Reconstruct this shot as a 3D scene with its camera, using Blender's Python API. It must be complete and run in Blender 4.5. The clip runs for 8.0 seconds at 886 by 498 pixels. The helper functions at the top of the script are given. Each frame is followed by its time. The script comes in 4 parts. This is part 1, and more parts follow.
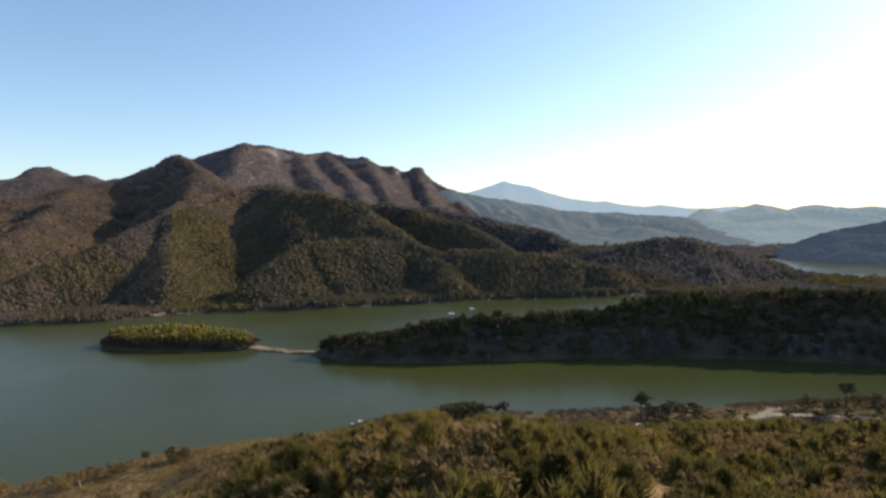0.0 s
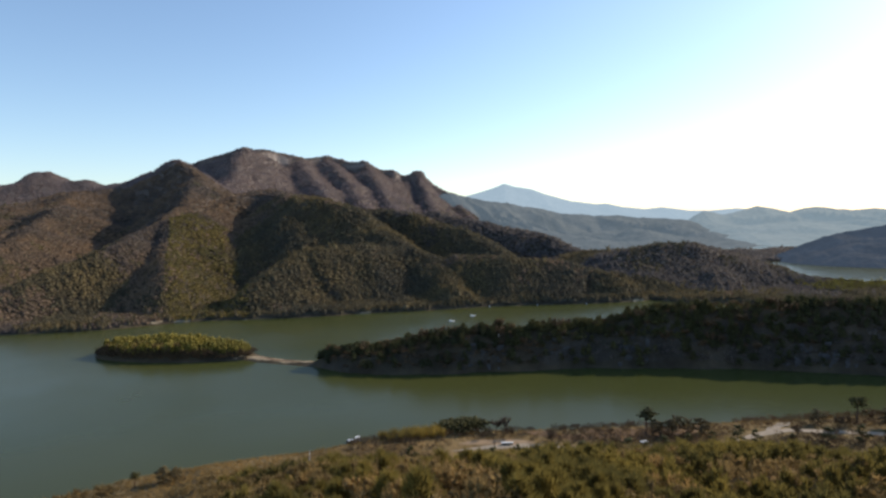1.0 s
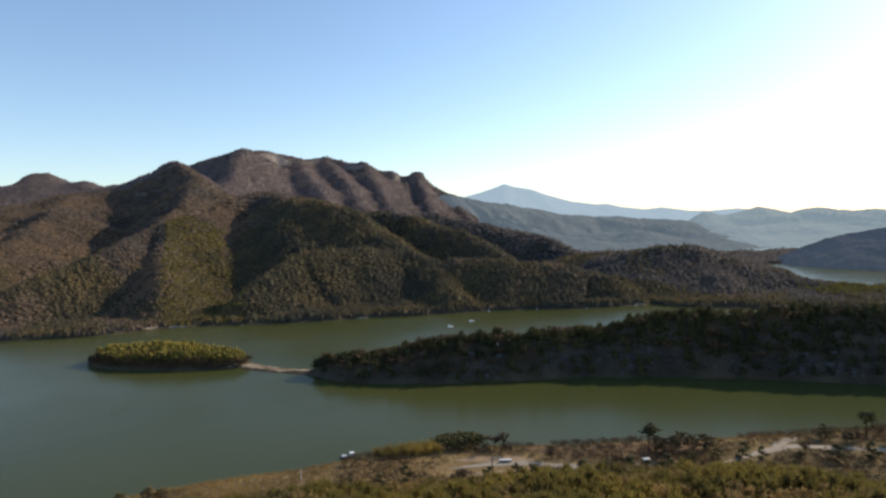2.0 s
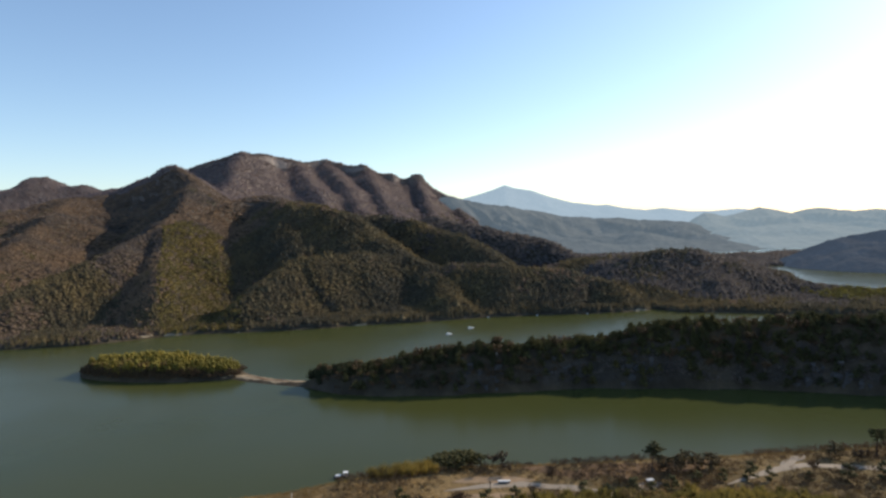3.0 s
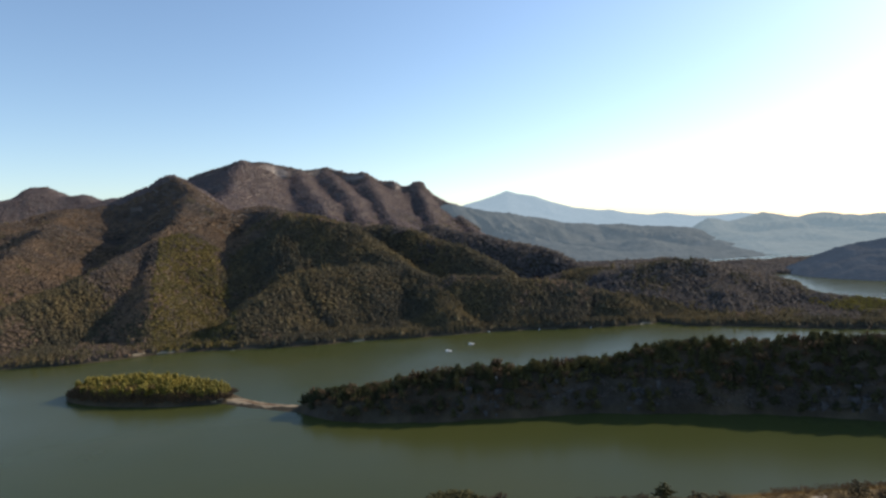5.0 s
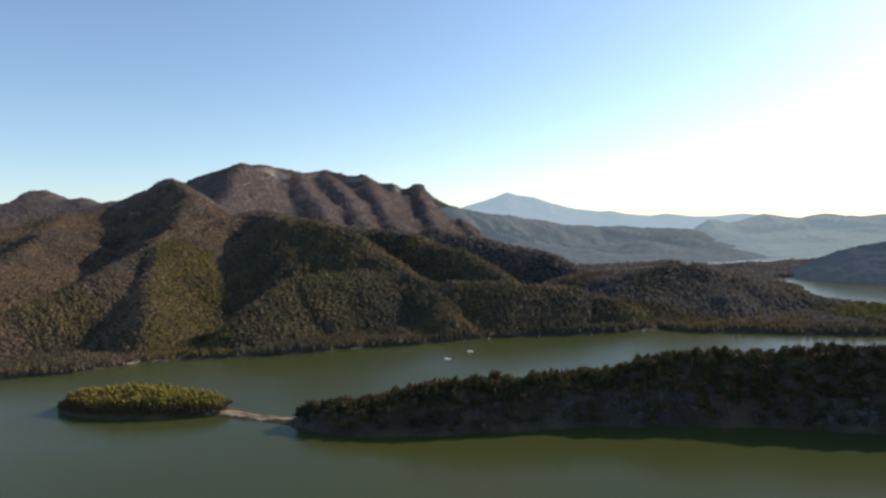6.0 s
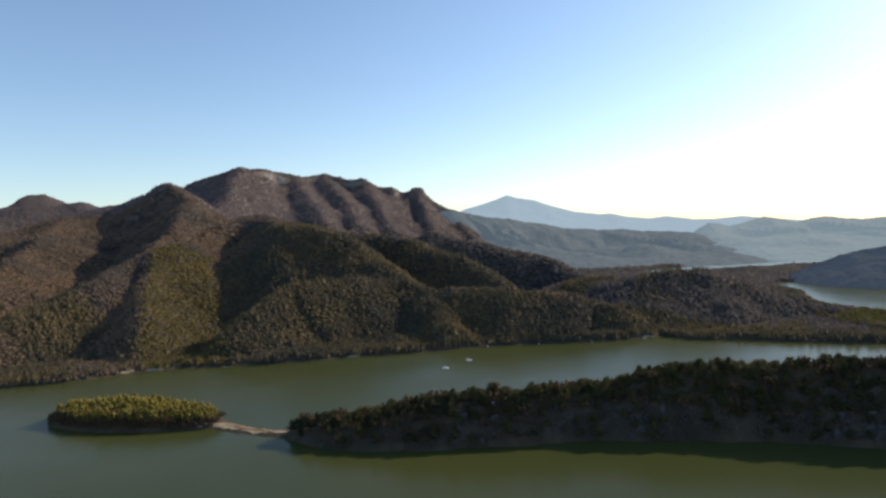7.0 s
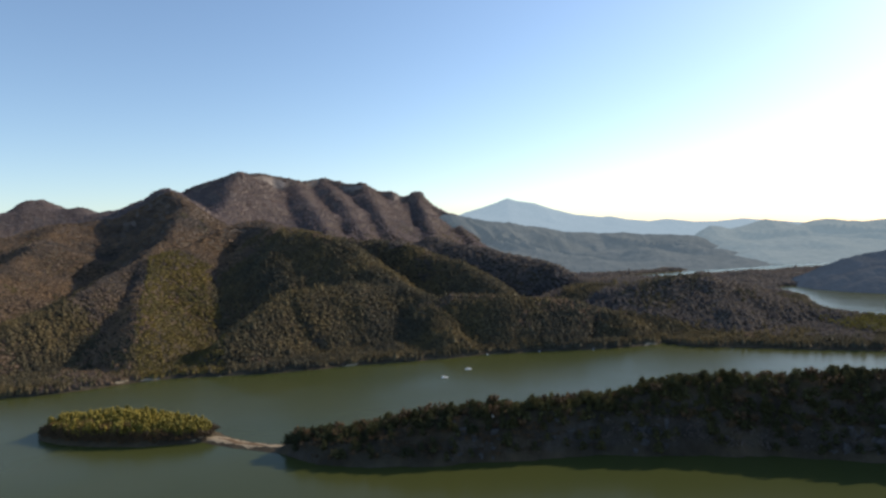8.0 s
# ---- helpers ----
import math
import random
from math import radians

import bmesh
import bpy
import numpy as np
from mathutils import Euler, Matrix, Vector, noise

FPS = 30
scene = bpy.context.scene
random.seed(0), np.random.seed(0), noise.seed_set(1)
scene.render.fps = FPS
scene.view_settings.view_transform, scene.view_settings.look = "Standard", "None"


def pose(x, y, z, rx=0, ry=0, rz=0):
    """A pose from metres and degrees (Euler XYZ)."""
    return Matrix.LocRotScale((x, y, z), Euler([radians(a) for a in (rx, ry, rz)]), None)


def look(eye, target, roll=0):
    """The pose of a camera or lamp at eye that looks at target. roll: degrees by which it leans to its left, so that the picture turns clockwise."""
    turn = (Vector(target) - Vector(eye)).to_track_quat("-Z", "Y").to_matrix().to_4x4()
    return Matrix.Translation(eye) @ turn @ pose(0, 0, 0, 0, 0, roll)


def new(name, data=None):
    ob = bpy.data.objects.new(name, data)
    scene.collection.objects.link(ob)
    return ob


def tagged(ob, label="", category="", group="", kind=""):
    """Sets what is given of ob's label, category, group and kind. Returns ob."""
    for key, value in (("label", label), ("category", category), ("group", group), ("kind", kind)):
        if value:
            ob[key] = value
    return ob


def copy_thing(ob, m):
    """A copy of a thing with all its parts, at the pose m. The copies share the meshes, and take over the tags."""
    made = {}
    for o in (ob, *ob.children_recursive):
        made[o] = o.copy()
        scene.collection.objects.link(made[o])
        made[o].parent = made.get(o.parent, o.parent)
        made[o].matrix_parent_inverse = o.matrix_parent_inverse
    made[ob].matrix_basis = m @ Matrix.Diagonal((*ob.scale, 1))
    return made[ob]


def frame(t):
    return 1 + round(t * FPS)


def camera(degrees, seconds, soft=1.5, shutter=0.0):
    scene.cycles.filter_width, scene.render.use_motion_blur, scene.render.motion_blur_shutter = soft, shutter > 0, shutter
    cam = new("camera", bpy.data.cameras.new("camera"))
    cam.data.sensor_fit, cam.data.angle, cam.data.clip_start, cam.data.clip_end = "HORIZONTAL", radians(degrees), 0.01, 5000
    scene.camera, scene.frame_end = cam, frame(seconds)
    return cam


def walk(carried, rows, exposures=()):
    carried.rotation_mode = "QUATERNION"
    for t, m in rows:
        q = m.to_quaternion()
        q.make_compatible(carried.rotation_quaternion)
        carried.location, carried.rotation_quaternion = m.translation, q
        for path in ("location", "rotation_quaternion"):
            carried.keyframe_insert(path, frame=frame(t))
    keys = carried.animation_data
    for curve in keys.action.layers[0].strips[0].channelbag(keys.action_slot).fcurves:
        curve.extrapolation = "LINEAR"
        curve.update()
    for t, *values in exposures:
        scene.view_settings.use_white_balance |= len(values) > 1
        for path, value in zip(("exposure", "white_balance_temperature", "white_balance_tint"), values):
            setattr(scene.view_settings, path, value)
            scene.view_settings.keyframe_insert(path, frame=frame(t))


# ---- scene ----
cam = camera(72.1, 8.0, soft=2.6)
PATH = [
    (0, (-0.297, -3.0, 56.611), (-0.266, -1.003, 56.512), -1.5),
    (0.5, (-0.094, -0.877, 57.55), (-0.064, 1.121, 57.455), -1.6),
    (1, (0.404, 1.336, 58.683), (0.432, 3.333, 58.593), -1.7),
    (1.5, (0.973, 3.645, 59.775), (1.0, 5.642, 59.685), -1.7),
    (3, (2.898, 11.015, 63.706), (2.924, 13.013, 63.62), -2.0),
    (3.5, (3.766, 13.539, 64.717), (3.787, 15.537, 64.636), -2.1),
    (4, (4.411, 15.958, 65.82), (4.431, 17.956, 65.742), -2.2),
    (4.5, (4.89, 18.295, 66.905), (4.909, 20.293, 66.833), -2.3),
    (6, (6.805, 25.282, 71.093), (6.821, 27.281, 71.029), -2.5),
    (6.5, (7.454, 27.68, 72.163), (7.47, 29.679, 72.103), -2.5),
    (7, (8.201, 30.148, 73.293), (8.217, 32.147, 73.238), -2.6),
    (7.5, (8.714, 32.574, 74.474), (8.729, 34.574, 74.424), -2.7),
    (8, (9.264, 35.13, 75.46), (9.279, 37.129, 75.415), -2.8),
]
walk(cam, [(t, look(eye, target, roll)) for t, eye, target, roll in PATH], exposures=[(0, 0.48, 6580, 10), (4, 0.42, 6580, 10), (8, 0.34, 6580, 10)])

# ---- world, sun ----
SUN_AZ, SUN_EL = 61.0, 28.5          # degrees clockwise from +y, and up
world = bpy.data.worlds.new("sky")
scene.world = world
world.use_nodes = True
wn, wl = world.node_tree.nodes, world.node_tree.links
wn.clear()
sky = wn.new("ShaderNodeTexSky")
sky.sky_type = "NISHITA"
sky.sun_disc = False
sky.sun_elevation, sky.sun_rotation = radians(SUN_EL), radians(SUN_AZ)
sky.air_density, sky.dust_density, sky.ozone_density = 1.0, 0.5, 2.6
bg = wn.new("ShaderNodeBackground")
bg.inputs["Strength"].default_value = 0.14
wo = wn.new("ShaderNodeOutputWorld")
wl.new(sky.outputs[0], bg.inputs[0])
wl.new(bg.outputs[0], wo.inputs[0])
sun = new("sun", bpy.data.lights.new("sun", "SUN"))
sun.data.energy, sun.data.angle, sun.data.color = 3.6, radians(0.6), (1.0, 0.86, 0.68)
SUN_DIR = Vector((math.sin(radians(SUN_AZ)) * math.cos(radians(SUN_EL)), math.cos(radians(SUN_AZ)) * math.cos(radians(SUN_EL)), math.sin(radians(SUN_EL))))
sun.matrix_world = look(SUN_DIR * 400, (0, 0, 0))


# ---- materials ----
def mat(name, rough=0.9, spec=0.2, metal=0.0):
    m = bpy.data.materials.new(name)
    m.use_nodes = True
    p = m.node_tree.nodes["Principled BSDF"]
    p.inputs["Roughness"].default_value = rough
    p.inputs["Specular IOR Level"].default_value = spec
    p.inputs["Metallic"].default_value = metal
    return m, m.node_tree.nodes, m.node_tree.links, p


def ramp(nodes, stops):
    r = nodes.new("ShaderNodeValToRGB")
    e = r.color_ramp.elements
    while len(e) < len(stops):
        e.new(0.5)
    for k, (pos, col) in zip(e, stops):
        k.position, k.color = pos, (*col, 1)
    return r


def tex(nodes, links, scale, detail=4.0, rough=0.6, coord="Object"):
    c = nodes.new("ShaderNodeNewGeometry") if coord == "World" else nodes.new("ShaderNodeTexCoord")
    n = nodes.new("ShaderNodeTexNoise")
    n.inputs["Scale"].default_value = scale
    n.inputs["Detail"].default_value = detail
    n.inputs["Roughness"].default_value = rough
    links.new(c.outputs["Position" if coord == "World" else "Object"], n.inputs["Vector"])
    return n


def mixc(nodes, links, fac, a, b, mode="MIX"):
    x = nodes.new("ShaderNodeMix")
    x.data_type, x.blend_type = "RGBA", mode
    for sock, v in ((x.inputs[0], fac), (x.inputs[6], a), (x.inputs[7], b)):
        if isinstance(v, (int, float)):
            sock.default_value = v
        elif isinstance(v, tuple):
            sock.default_value = (*v, 1)
        else:
            links.new(v, sock)
    return x.outputs[2]


def bumped(nodes, links, p, height, strength, distance):
    b = nodes.new("ShaderNodeBump")
    b.inputs["Strength"].default_value, b.inputs["Distance"].default_value = strength, distance
    links.new(height, b.inputs["Height"])
    links.new(b.outputs[0], p.inputs["Normal"])


def simple(name, a, b, scale, rough=0.85, spec=0.2, bump=0.3, dist=0.05, metal=0.0):
    """Two tones of one surface, mottled at two scales, with a fine relief."""
    m, n, l, p = mat(name, rough, spec, metal)
    t1, t2 = tex(n, l, scale), tex(n, l, scale * 7)
    c = mixc(n, l, t1.outputs[0], a, b)
    r = ramp(n, [(0.3, (0.75, 0.75, 0.75)), (0.7, (1.15, 1.15, 1.15))])
    l.new(t2.outputs[0], r.inputs[0])
    l.new(mixc(n, l, 1.0, c, r.outputs[0], "MULTIPLY"), p.inputs["Base Color"])
    bumped(n, l, p, t2.outputs[0], bump, dist)
    return m


def foliage(name, stops, patch, lo, hi, trans=0.15):
    """Leaves or twigs: one tone per clump, drifting in patches over the land."""
    m, n, l, p = mat(name, 0.85, 0.12)
    g = n.new("ShaderNodeNewGeometry")
    r = ramp(n, stops)
    l.new(g.outputs["Random Per Island"], r.inputs[0])
    t = tex(n, l, patch, 3.0, 0.6, "World")
    pr = ramp(n, [(0.35, lo), (0.65, hi)])
    l.new(t.outputs[0], pr.inputs[0])
    f = tex(n, l, 1.3, 4.0, 0.7, "World")
    fr = ramp(n, [(0.3, (0.8, 0.8, 0.8)), (0.7, (1.18, 1.18, 1.18))])
    l.new(f.outputs[0], fr.inputs[0])
    g2 = tex(n, l, 0.11, 3.0, 0.65, "World")
    gr = ramp(n, [(0.35, (0.80, 0.81, 0.84)), (0.65, (1.2, 1.18, 1.12))])
    l.new(g2.outputs[0], gr.inputs[0])
    c = mixc(n, l, 1.0, r.outputs[0], pr.outputs[0], "MULTIPLY")
    c = mixc(n, l, 1.0, c, gr.outputs[0], "MULTIPLY")
    col = mixc(n, l, 1.0, c, fr.outputs[0], "MULTIPLY")
    l.new(col, p.inputs["Base Color"])
    leaf, mix, out = n.new("ShaderNodeBsdfTranslucent"), n.new("ShaderNodeMixShader"), n["Material Output"]
    l.new(col, leaf.inputs["Color"])
    mix.inputs[0].default_value = trans
    l.new(p.outputs[0], mix.inputs[1])
    l.new(leaf.outputs[0], mix.inputs[2])
    l.new(mix.outputs[0], out.inputs["Surface"])
    return m


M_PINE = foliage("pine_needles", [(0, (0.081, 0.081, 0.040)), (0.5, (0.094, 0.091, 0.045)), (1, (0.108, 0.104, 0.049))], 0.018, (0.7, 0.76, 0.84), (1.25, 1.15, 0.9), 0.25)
# paler copy of pine_needles: the far hills' haze veil is put into the colour
M_FARPINE = foliage("paled_pine_needles", [(0, (0.120, 0.101, 0.066)), (0.5, (0.130, 0.110, 0.072)), (1, (0.140, 0.119, 0.078))], 0.018, (0.7, 0.76, 0.84), (1.25, 1.15, 0.9), 0.3)
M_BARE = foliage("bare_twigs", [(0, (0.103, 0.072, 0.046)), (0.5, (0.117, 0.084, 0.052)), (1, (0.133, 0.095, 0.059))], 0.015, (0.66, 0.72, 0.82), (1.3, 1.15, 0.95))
# bare_twigs again, raised in tone to paint the haze over the slopes
M_FARBARE = foliage("haze_paled_bare_woods", [(0, (0.169, 0.131, 0.100)), (0.5, (0.180, 0.139, 0.106)), (1, (0.191, 0.147, 0.112))], 0.015, (0.66, 0.72, 0.82), (1.3, 1.15, 0.95), 0.3)
M_YOUNG = foliage("young_pine_needles", [(0, (0.133, 0.114, 0.039)), (0.5, (0.166, 0.139, 0.047)), (1, (0.202, 0.168, 0.057))], 0.045, (0.55, 0.58, 0.62), (1.25, 1.15, 0.9), 0.5)
# bare twigs of the high slopes, base colour greyed and paled as haze
M_HAZEHIGH = foliage("haze_grey_high_woods", [(0, (0.203, 0.167, 0.164)), (0.5, (0.221, 0.183, 0.179)), (1, (0.241, 0.200, 0.195))], 0.012, (0.9, 0.91, 0.94), (1.12, 1.06, 1.0), 0.5)
# grey winter twigs, lightened further so the colour carries the haze
M_HAZEGREY = foliage("haze_grey_bare_woods", [(0, (0.141, 0.123, 0.110)), (0.5, (0.150, 0.131, 0.117)), (1, (0.159, 0.139, 0.124))], 0.015, (0.85, 0.87, 0.92), (1.12, 1.06, 1.0), 0.3)
M_OLIVE = foliage("olive_woods", [(0, (0.138, 0.114, 0.048)), (0.5, (0.150, 0.124, 0.052)), (1, (0.162, 0.134, 0.056))], 0.03, (0.82, 0.86, 0.9), (1.15, 1.08, 0.92), 0.35)
M_BAMBOO = foliage("bamboo_leaves", [(0, (0.144, 0.124, 0.032)), (0.5, (0.218, 0.182, 0.044)), (1, (0.299, 0.241, 0.067))], 0.06, (0.8, 0.85, 0.9), (1.15, 1.1, 0.9), 0.12)
M_SCRUB = foliage("dry_scrub", [(0, (0.207, 0.152, 0.069)), (0.5, (0.258, 0.190, 0.087)), (1, (0.314, 0.233, 0.109))], 0.045, (0.6, 0.62, 0.66), (1.25, 1.12, 0.95), 0.45)
M_BARK = simple("bark", (0.06, 0.04, 0.03), (0.12, 0.075, 0.05), 3.0)
M_SAND = simple("sand", (0.24, 0.18, 0.11), (0.40, 0.32, 0.21), 0.5)
M_ROCK = simple("rock", (0.062, 0.058, 0.056), (0.125, 0.118, 0.114), 0.5, bump=0.6, dist=0.3)
M_CONCRETE = simple("concrete", (0.25, 0.205, 0.15), (0.37, 0.31, 0.235), 0.5)
M_WHITE = simple("white_paint", (0.72, 0.72, 0.70), (0.82, 0.82, 0.80), 1.5, rough=0.5, spec=0.4, bump=0.05)
M_DARK = simple("dark_hull", (0.03, 0.035, 0.045), (0.06, 0.06, 0.065), 2.0, rough=0.6)
M_STEEL = simple("galvanised_steel", (0.40, 0.40, 0.40), (0.52, 0.52, 0.52), 4.0, rough=0.45, metal=0.6)


def ground_material():
    m, n, l, p = mat("forest_ground", 0.95, 0.1)
    big, mid, fine = tex(n, l, 0.012, 5), tex(n, l, 0.08, 5), tex(n, l, 0.9, 5)
    wood = ramp(n, [(0.35, (0.062, 0.050, 0.036)), (0.5, (0.080, 0.064, 0.045)), (0.68, (0.105, 0.083, 0.058))])
    turf = ramp(n, [(0.35, (0.16, 0.112, 0.055)), (0.5, (0.22, 0.155, 0.076)), (0.68, (0.28, 0.20, 0.10))])
    l.new(mid.outputs[0], wood.inputs[0])
    l.new(mid.outputs[0], turf.inputs[0])
    place = n.new("ShaderNodeNewGeometry")
    axis = n.new("ShaderNodeSeparateXYZ")
    l.new(place.outputs["Position"], axis.inputs[0])
    side = n.new("ShaderNodeMath")
    side.operation = "LESS_THAN"
    side.inputs[1].default_value = 185.0
    l.new(axis.outputs["Y"], side.inputs[0])
    c = n.new("ShaderNodeMix")
    c.data_type = "RGBA"
    l.new(side.outputs[0], c.inputs[0])
    l.new(wood.outputs[0], c.inputs[6])
    l.new(turf.outputs[0], c.inputs[7])
    c2 = ramp(n, [(0.4, (0.8, 0.85, 0.85)), (0.62, (1.2, 1.12, 1.0))])
    l.new(big.outputs[0], c2.inputs[0])
    soil = mixc(n, l, 1.0, c.outputs[2], c2.outputs[0], "MULTIPLY")
    g = n.new("ShaderNodeNewGeometry")
    sep = n.new("ShaderNodeSeparateXYZ")
    l.new(g.outputs["Normal"], sep.inputs[0])
    pos = n.new("ShaderNodeSeparateXYZ")
    l.new(g.outputs["Position"], pos.inputs[0])
    high = n.new("ShaderNodeMapRange")
    high.inputs["From Min"].default_value, high.inputs["From Max"].default_value = 60, 120
    l.new(pos.outputs["Z"], high.inputs["Value"])
    upper = ramp(n, [(0.35, (0.122, 0.099, 0.086)), (0.65, (0.188, 0.157, 0.138))])
    l.new(fine.outputs[0], upper.inputs[0])
    soil = mixc(n, l, high.outputs[0], soil, upper.outputs[0])
    steep = ramp(n, [(0.47, (1, 1, 1)), (0.65, (0, 0, 0))])
    l.new(sep.outputs["Z"], steep.inputs[0])
    rk_low = ramp(n, [(0.35, (0.060, 0.053, 0.048)), (0.65, (0.115, 0.102, 0.092))])
    rk_high = ramp(n, [(0.35, (0.18, 0.155, 0.14)), (0.65, (0.34, 0.30, 0.275))])
    l.new(fine.outputs[0], rk_low.inputs[0])
    l.new(fine.outputs[0], rk_high.inputs[0])
    rk = mixc(n, l, high.outputs[0], rk_low.outputs[0], rk_high.outputs[0])
    c3 = n.new("ShaderNodeTexCoord")
    stretch = n.new("ShaderNodeMapping")
    stretch.inputs["Scale"].default_value = (1.0, 1.0, 0.22)
    l.new(c3.outputs["Object"], stretch.inputs["Vector"])
    streak = n.new("ShaderNodeTexNoise")
    streak.inputs["Scale"].default_value, streak.inputs["Detail"].default_value, streak.inputs["Roughness"].default_value = 0.07, 6.0, 0.7
    l.new(stretch.outputs[0], streak.inputs["Vector"])
    sr = ramp(n, [(0.36, (0.58, 0.58, 0.6)), (0.62, (1.2, 1.18, 1.15))])
    l.new(streak.outputs[0], sr.inputs[0])
    whole = mixc(n, l, steep.outputs[0], soil, rk)
    l.new(mixc(n, l, 0.8, whole, sr.outputs[0], "MULTIPLY"), p.inputs["Base Color"])
    bumped(n, l, p, fine.outputs[0], 0.8, 1.0)
    return m


def water_material():
    m, n, l, p = mat("lake_water", 0.2, 0.14)
    p.inputs["IOR"].default_value = 1.33
    t = tex(n, l, 0.008, 3)
    c = ramp(n, [(0.35, (0.045, 0.054, 0.017)), (0.65, (0.056, 0.060, 0.017))])
    l.new(t.outputs[0], c.inputs[0])
    l.new(c.outputs[0], p.inputs["Base Color"])
    w1, w2 = tex(n, l, 0.45, 4, 0.65), tex(n, l, 0.012, 4)
    rr = ramp(n, [(0.15, (0.13, 0.13, 0.13)), (0.85, (0.33, 0.33, 0.33))])
    l.new(w2.outputs[0], rr.inputs[0])
    l.new(rr.outputs[0], p.inputs["Roughness"])
    bumped(n, l, p, w1.outputs[0], 0.2, 0.08)
    return m


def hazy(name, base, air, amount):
    """Far hills; the lit air in front is put in as a bluish emission."""
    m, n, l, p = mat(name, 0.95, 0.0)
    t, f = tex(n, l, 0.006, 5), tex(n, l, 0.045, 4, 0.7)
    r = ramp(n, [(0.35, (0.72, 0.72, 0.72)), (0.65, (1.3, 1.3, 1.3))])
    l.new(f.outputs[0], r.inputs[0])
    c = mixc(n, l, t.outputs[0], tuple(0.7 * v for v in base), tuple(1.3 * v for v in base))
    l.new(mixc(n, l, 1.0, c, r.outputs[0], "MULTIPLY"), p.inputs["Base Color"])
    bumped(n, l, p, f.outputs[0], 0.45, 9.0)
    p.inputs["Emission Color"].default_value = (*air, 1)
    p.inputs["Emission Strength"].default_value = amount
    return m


M_GROUND, M_WATER = ground_material(), water_material()


# ---- the lie of the land ----
RNG = np.random.RandomState(4)
TABLE = RNG.rand(256, 256)


def vnoise(x, y):
    xi, yi = np.floor(x).astype(int), np.floor(y).astype(int)
    fx, fy = x - xi, y - yi
    fx, fy = fx * fx * (3 - 2 * fx), fy * fy * (3 - 2 * fy)
    a, b = TABLE[xi % 256, yi % 256], TABLE[(xi + 1) % 256, yi % 256]
    c, d = TABLE[xi % 256, (yi + 1) % 256], TABLE[(xi + 1) % 256, (yi + 1) % 256]
    return (a * (1 - fx) + b * fx) * (1 - fy) + (c * (1 - fx) + d * fx) * fy


def fbm(x, y, octaves=4):
    total, amp, norm = 0.0, 1.0, 0.0
    for k in range(octaves):
        total = total + amp * vnoise(x * 2 ** k + 17.3 * k, y * 2 ** k + 5.1 * k)
        norm += amp
        amp *= 0.5
    return total / norm


def along(X, Y, pts):
    """Nearest place on a crest line: distance, way along it, crest height, side."""
    best = np.full(X.shape, 1e9)
    s_at, z_at, side = np.zeros(X.shape), np.zeros(X.shape), np.zeros(X.shape)
    s0 = 0.0
    for (ax, ay, az), (bx, by, bz) in zip(pts[:-1], pts[1:]):
        dx, dy = bx - ax, by - ay
        length = math.hypot(dx, dy)
        t = np.clip(((X - ax) * dx + (Y - ay) * dy) / length ** 2, 0, 1)
        px, py = X - ax - t * dx, Y - ay - t * dy
        d = np.hypot(px, py)
        near = d < best
        best = np.where(near, d, best)
        s_at = np.where(near, s0 + t * length, s_at)
        z_at = np.where(near, az + t * (bz - az), z_at)
        side = np.where(near, np.sign(dx * py - dy * px), side)
        s0 += length
    return best, s_at, z_at, side


def ridge(X, Y, pts, slope=0.5, rnd=12.0, gully=0.0, wave=60.0, seed=0.0, cliff=0.0):
    d, s, z, side = along(X, Y, pts)
    z = z - slope * (np.sqrt(d * d + rnd * rnd) - rnd)
    if cliff:
        z = z - cliff * np.clip((d - 5 - 8 * vnoise(s / 20, d * 0)) / 12, 0, 1) * (0.25 + 1.0 * vnoise(s / 38 + seed, seed + 0 * s))
    if gully:
        n = np.abs(2 * vnoise(s / wave + seed, d / 260 + side * 3 + seed) - 1)
        z = z - gully * np.clip(d / 30, 0, 1) * (1 - n) ** 1.2
    return z


def smax(zs, k=5.0):
    top = np.max(zs, axis=0)
    return top + k * np.log(sum(np.exp((z - top) / k) for z in zs))


def curve_at(x, pts):
    return np.interp(x, [p[0] for p in pts], [p[1] for p in pts])


MAIN_SHORE = [(-700, 300), (-400, 335), (-260, 356), (-228, 360), (-210, 361), (-201, 364), (-186, 371), (-174, 378), (-165, 383), (-155, 386), (-146, 388), (-121, 388), (-91, 389), (-65, 393), (-53, 398),
              (-33, 400), (-13, 402), (7, 405), (20, 408), (35, 412), (67, 413), (102, 411), (127, 413), (139, 416), (146, 418), (150, 422), (156, 411), (164, 402), (183, 396), (217, 380), (234, 373), (252, 367), (400, 335), (700, 310)]
NEAR_SHORE = [(-500, -160), (-200, 40), (-130, 100), (-94, 127), (-89, 130), (-81, 133), (-76, 137), (-70, 142), (-63, 146), (-54, 149), (-44, 152.5), (-33, 155), (-24, 159), (-11, 163.5), (5, 166), (20, 165.3), (29, 165.1), (35, 164.8), (42, 165.3), (48, 165.8), (53, 165.7), (60, 165), (120, 168), (400, 160)]
PEN_NEAR = [(-56, 258), (-53, 256), (-49, 252), (-42, 245), (-35, 240.5), (-27, 237.5), (-20, 236), (-9, 235), (4, 233.5), (20, 234), (41, 235), (50, 235), (63, 235), (92, 230), (112, 227), (130, 221), (144, 216), (156, 211), (250, 188), (600, 160)]
PEN_FAR = [(-56, 259), (-50, 264), (0, 272), (64, 285), (117, 297), (195, 312), (300, 318), (600, 300)]
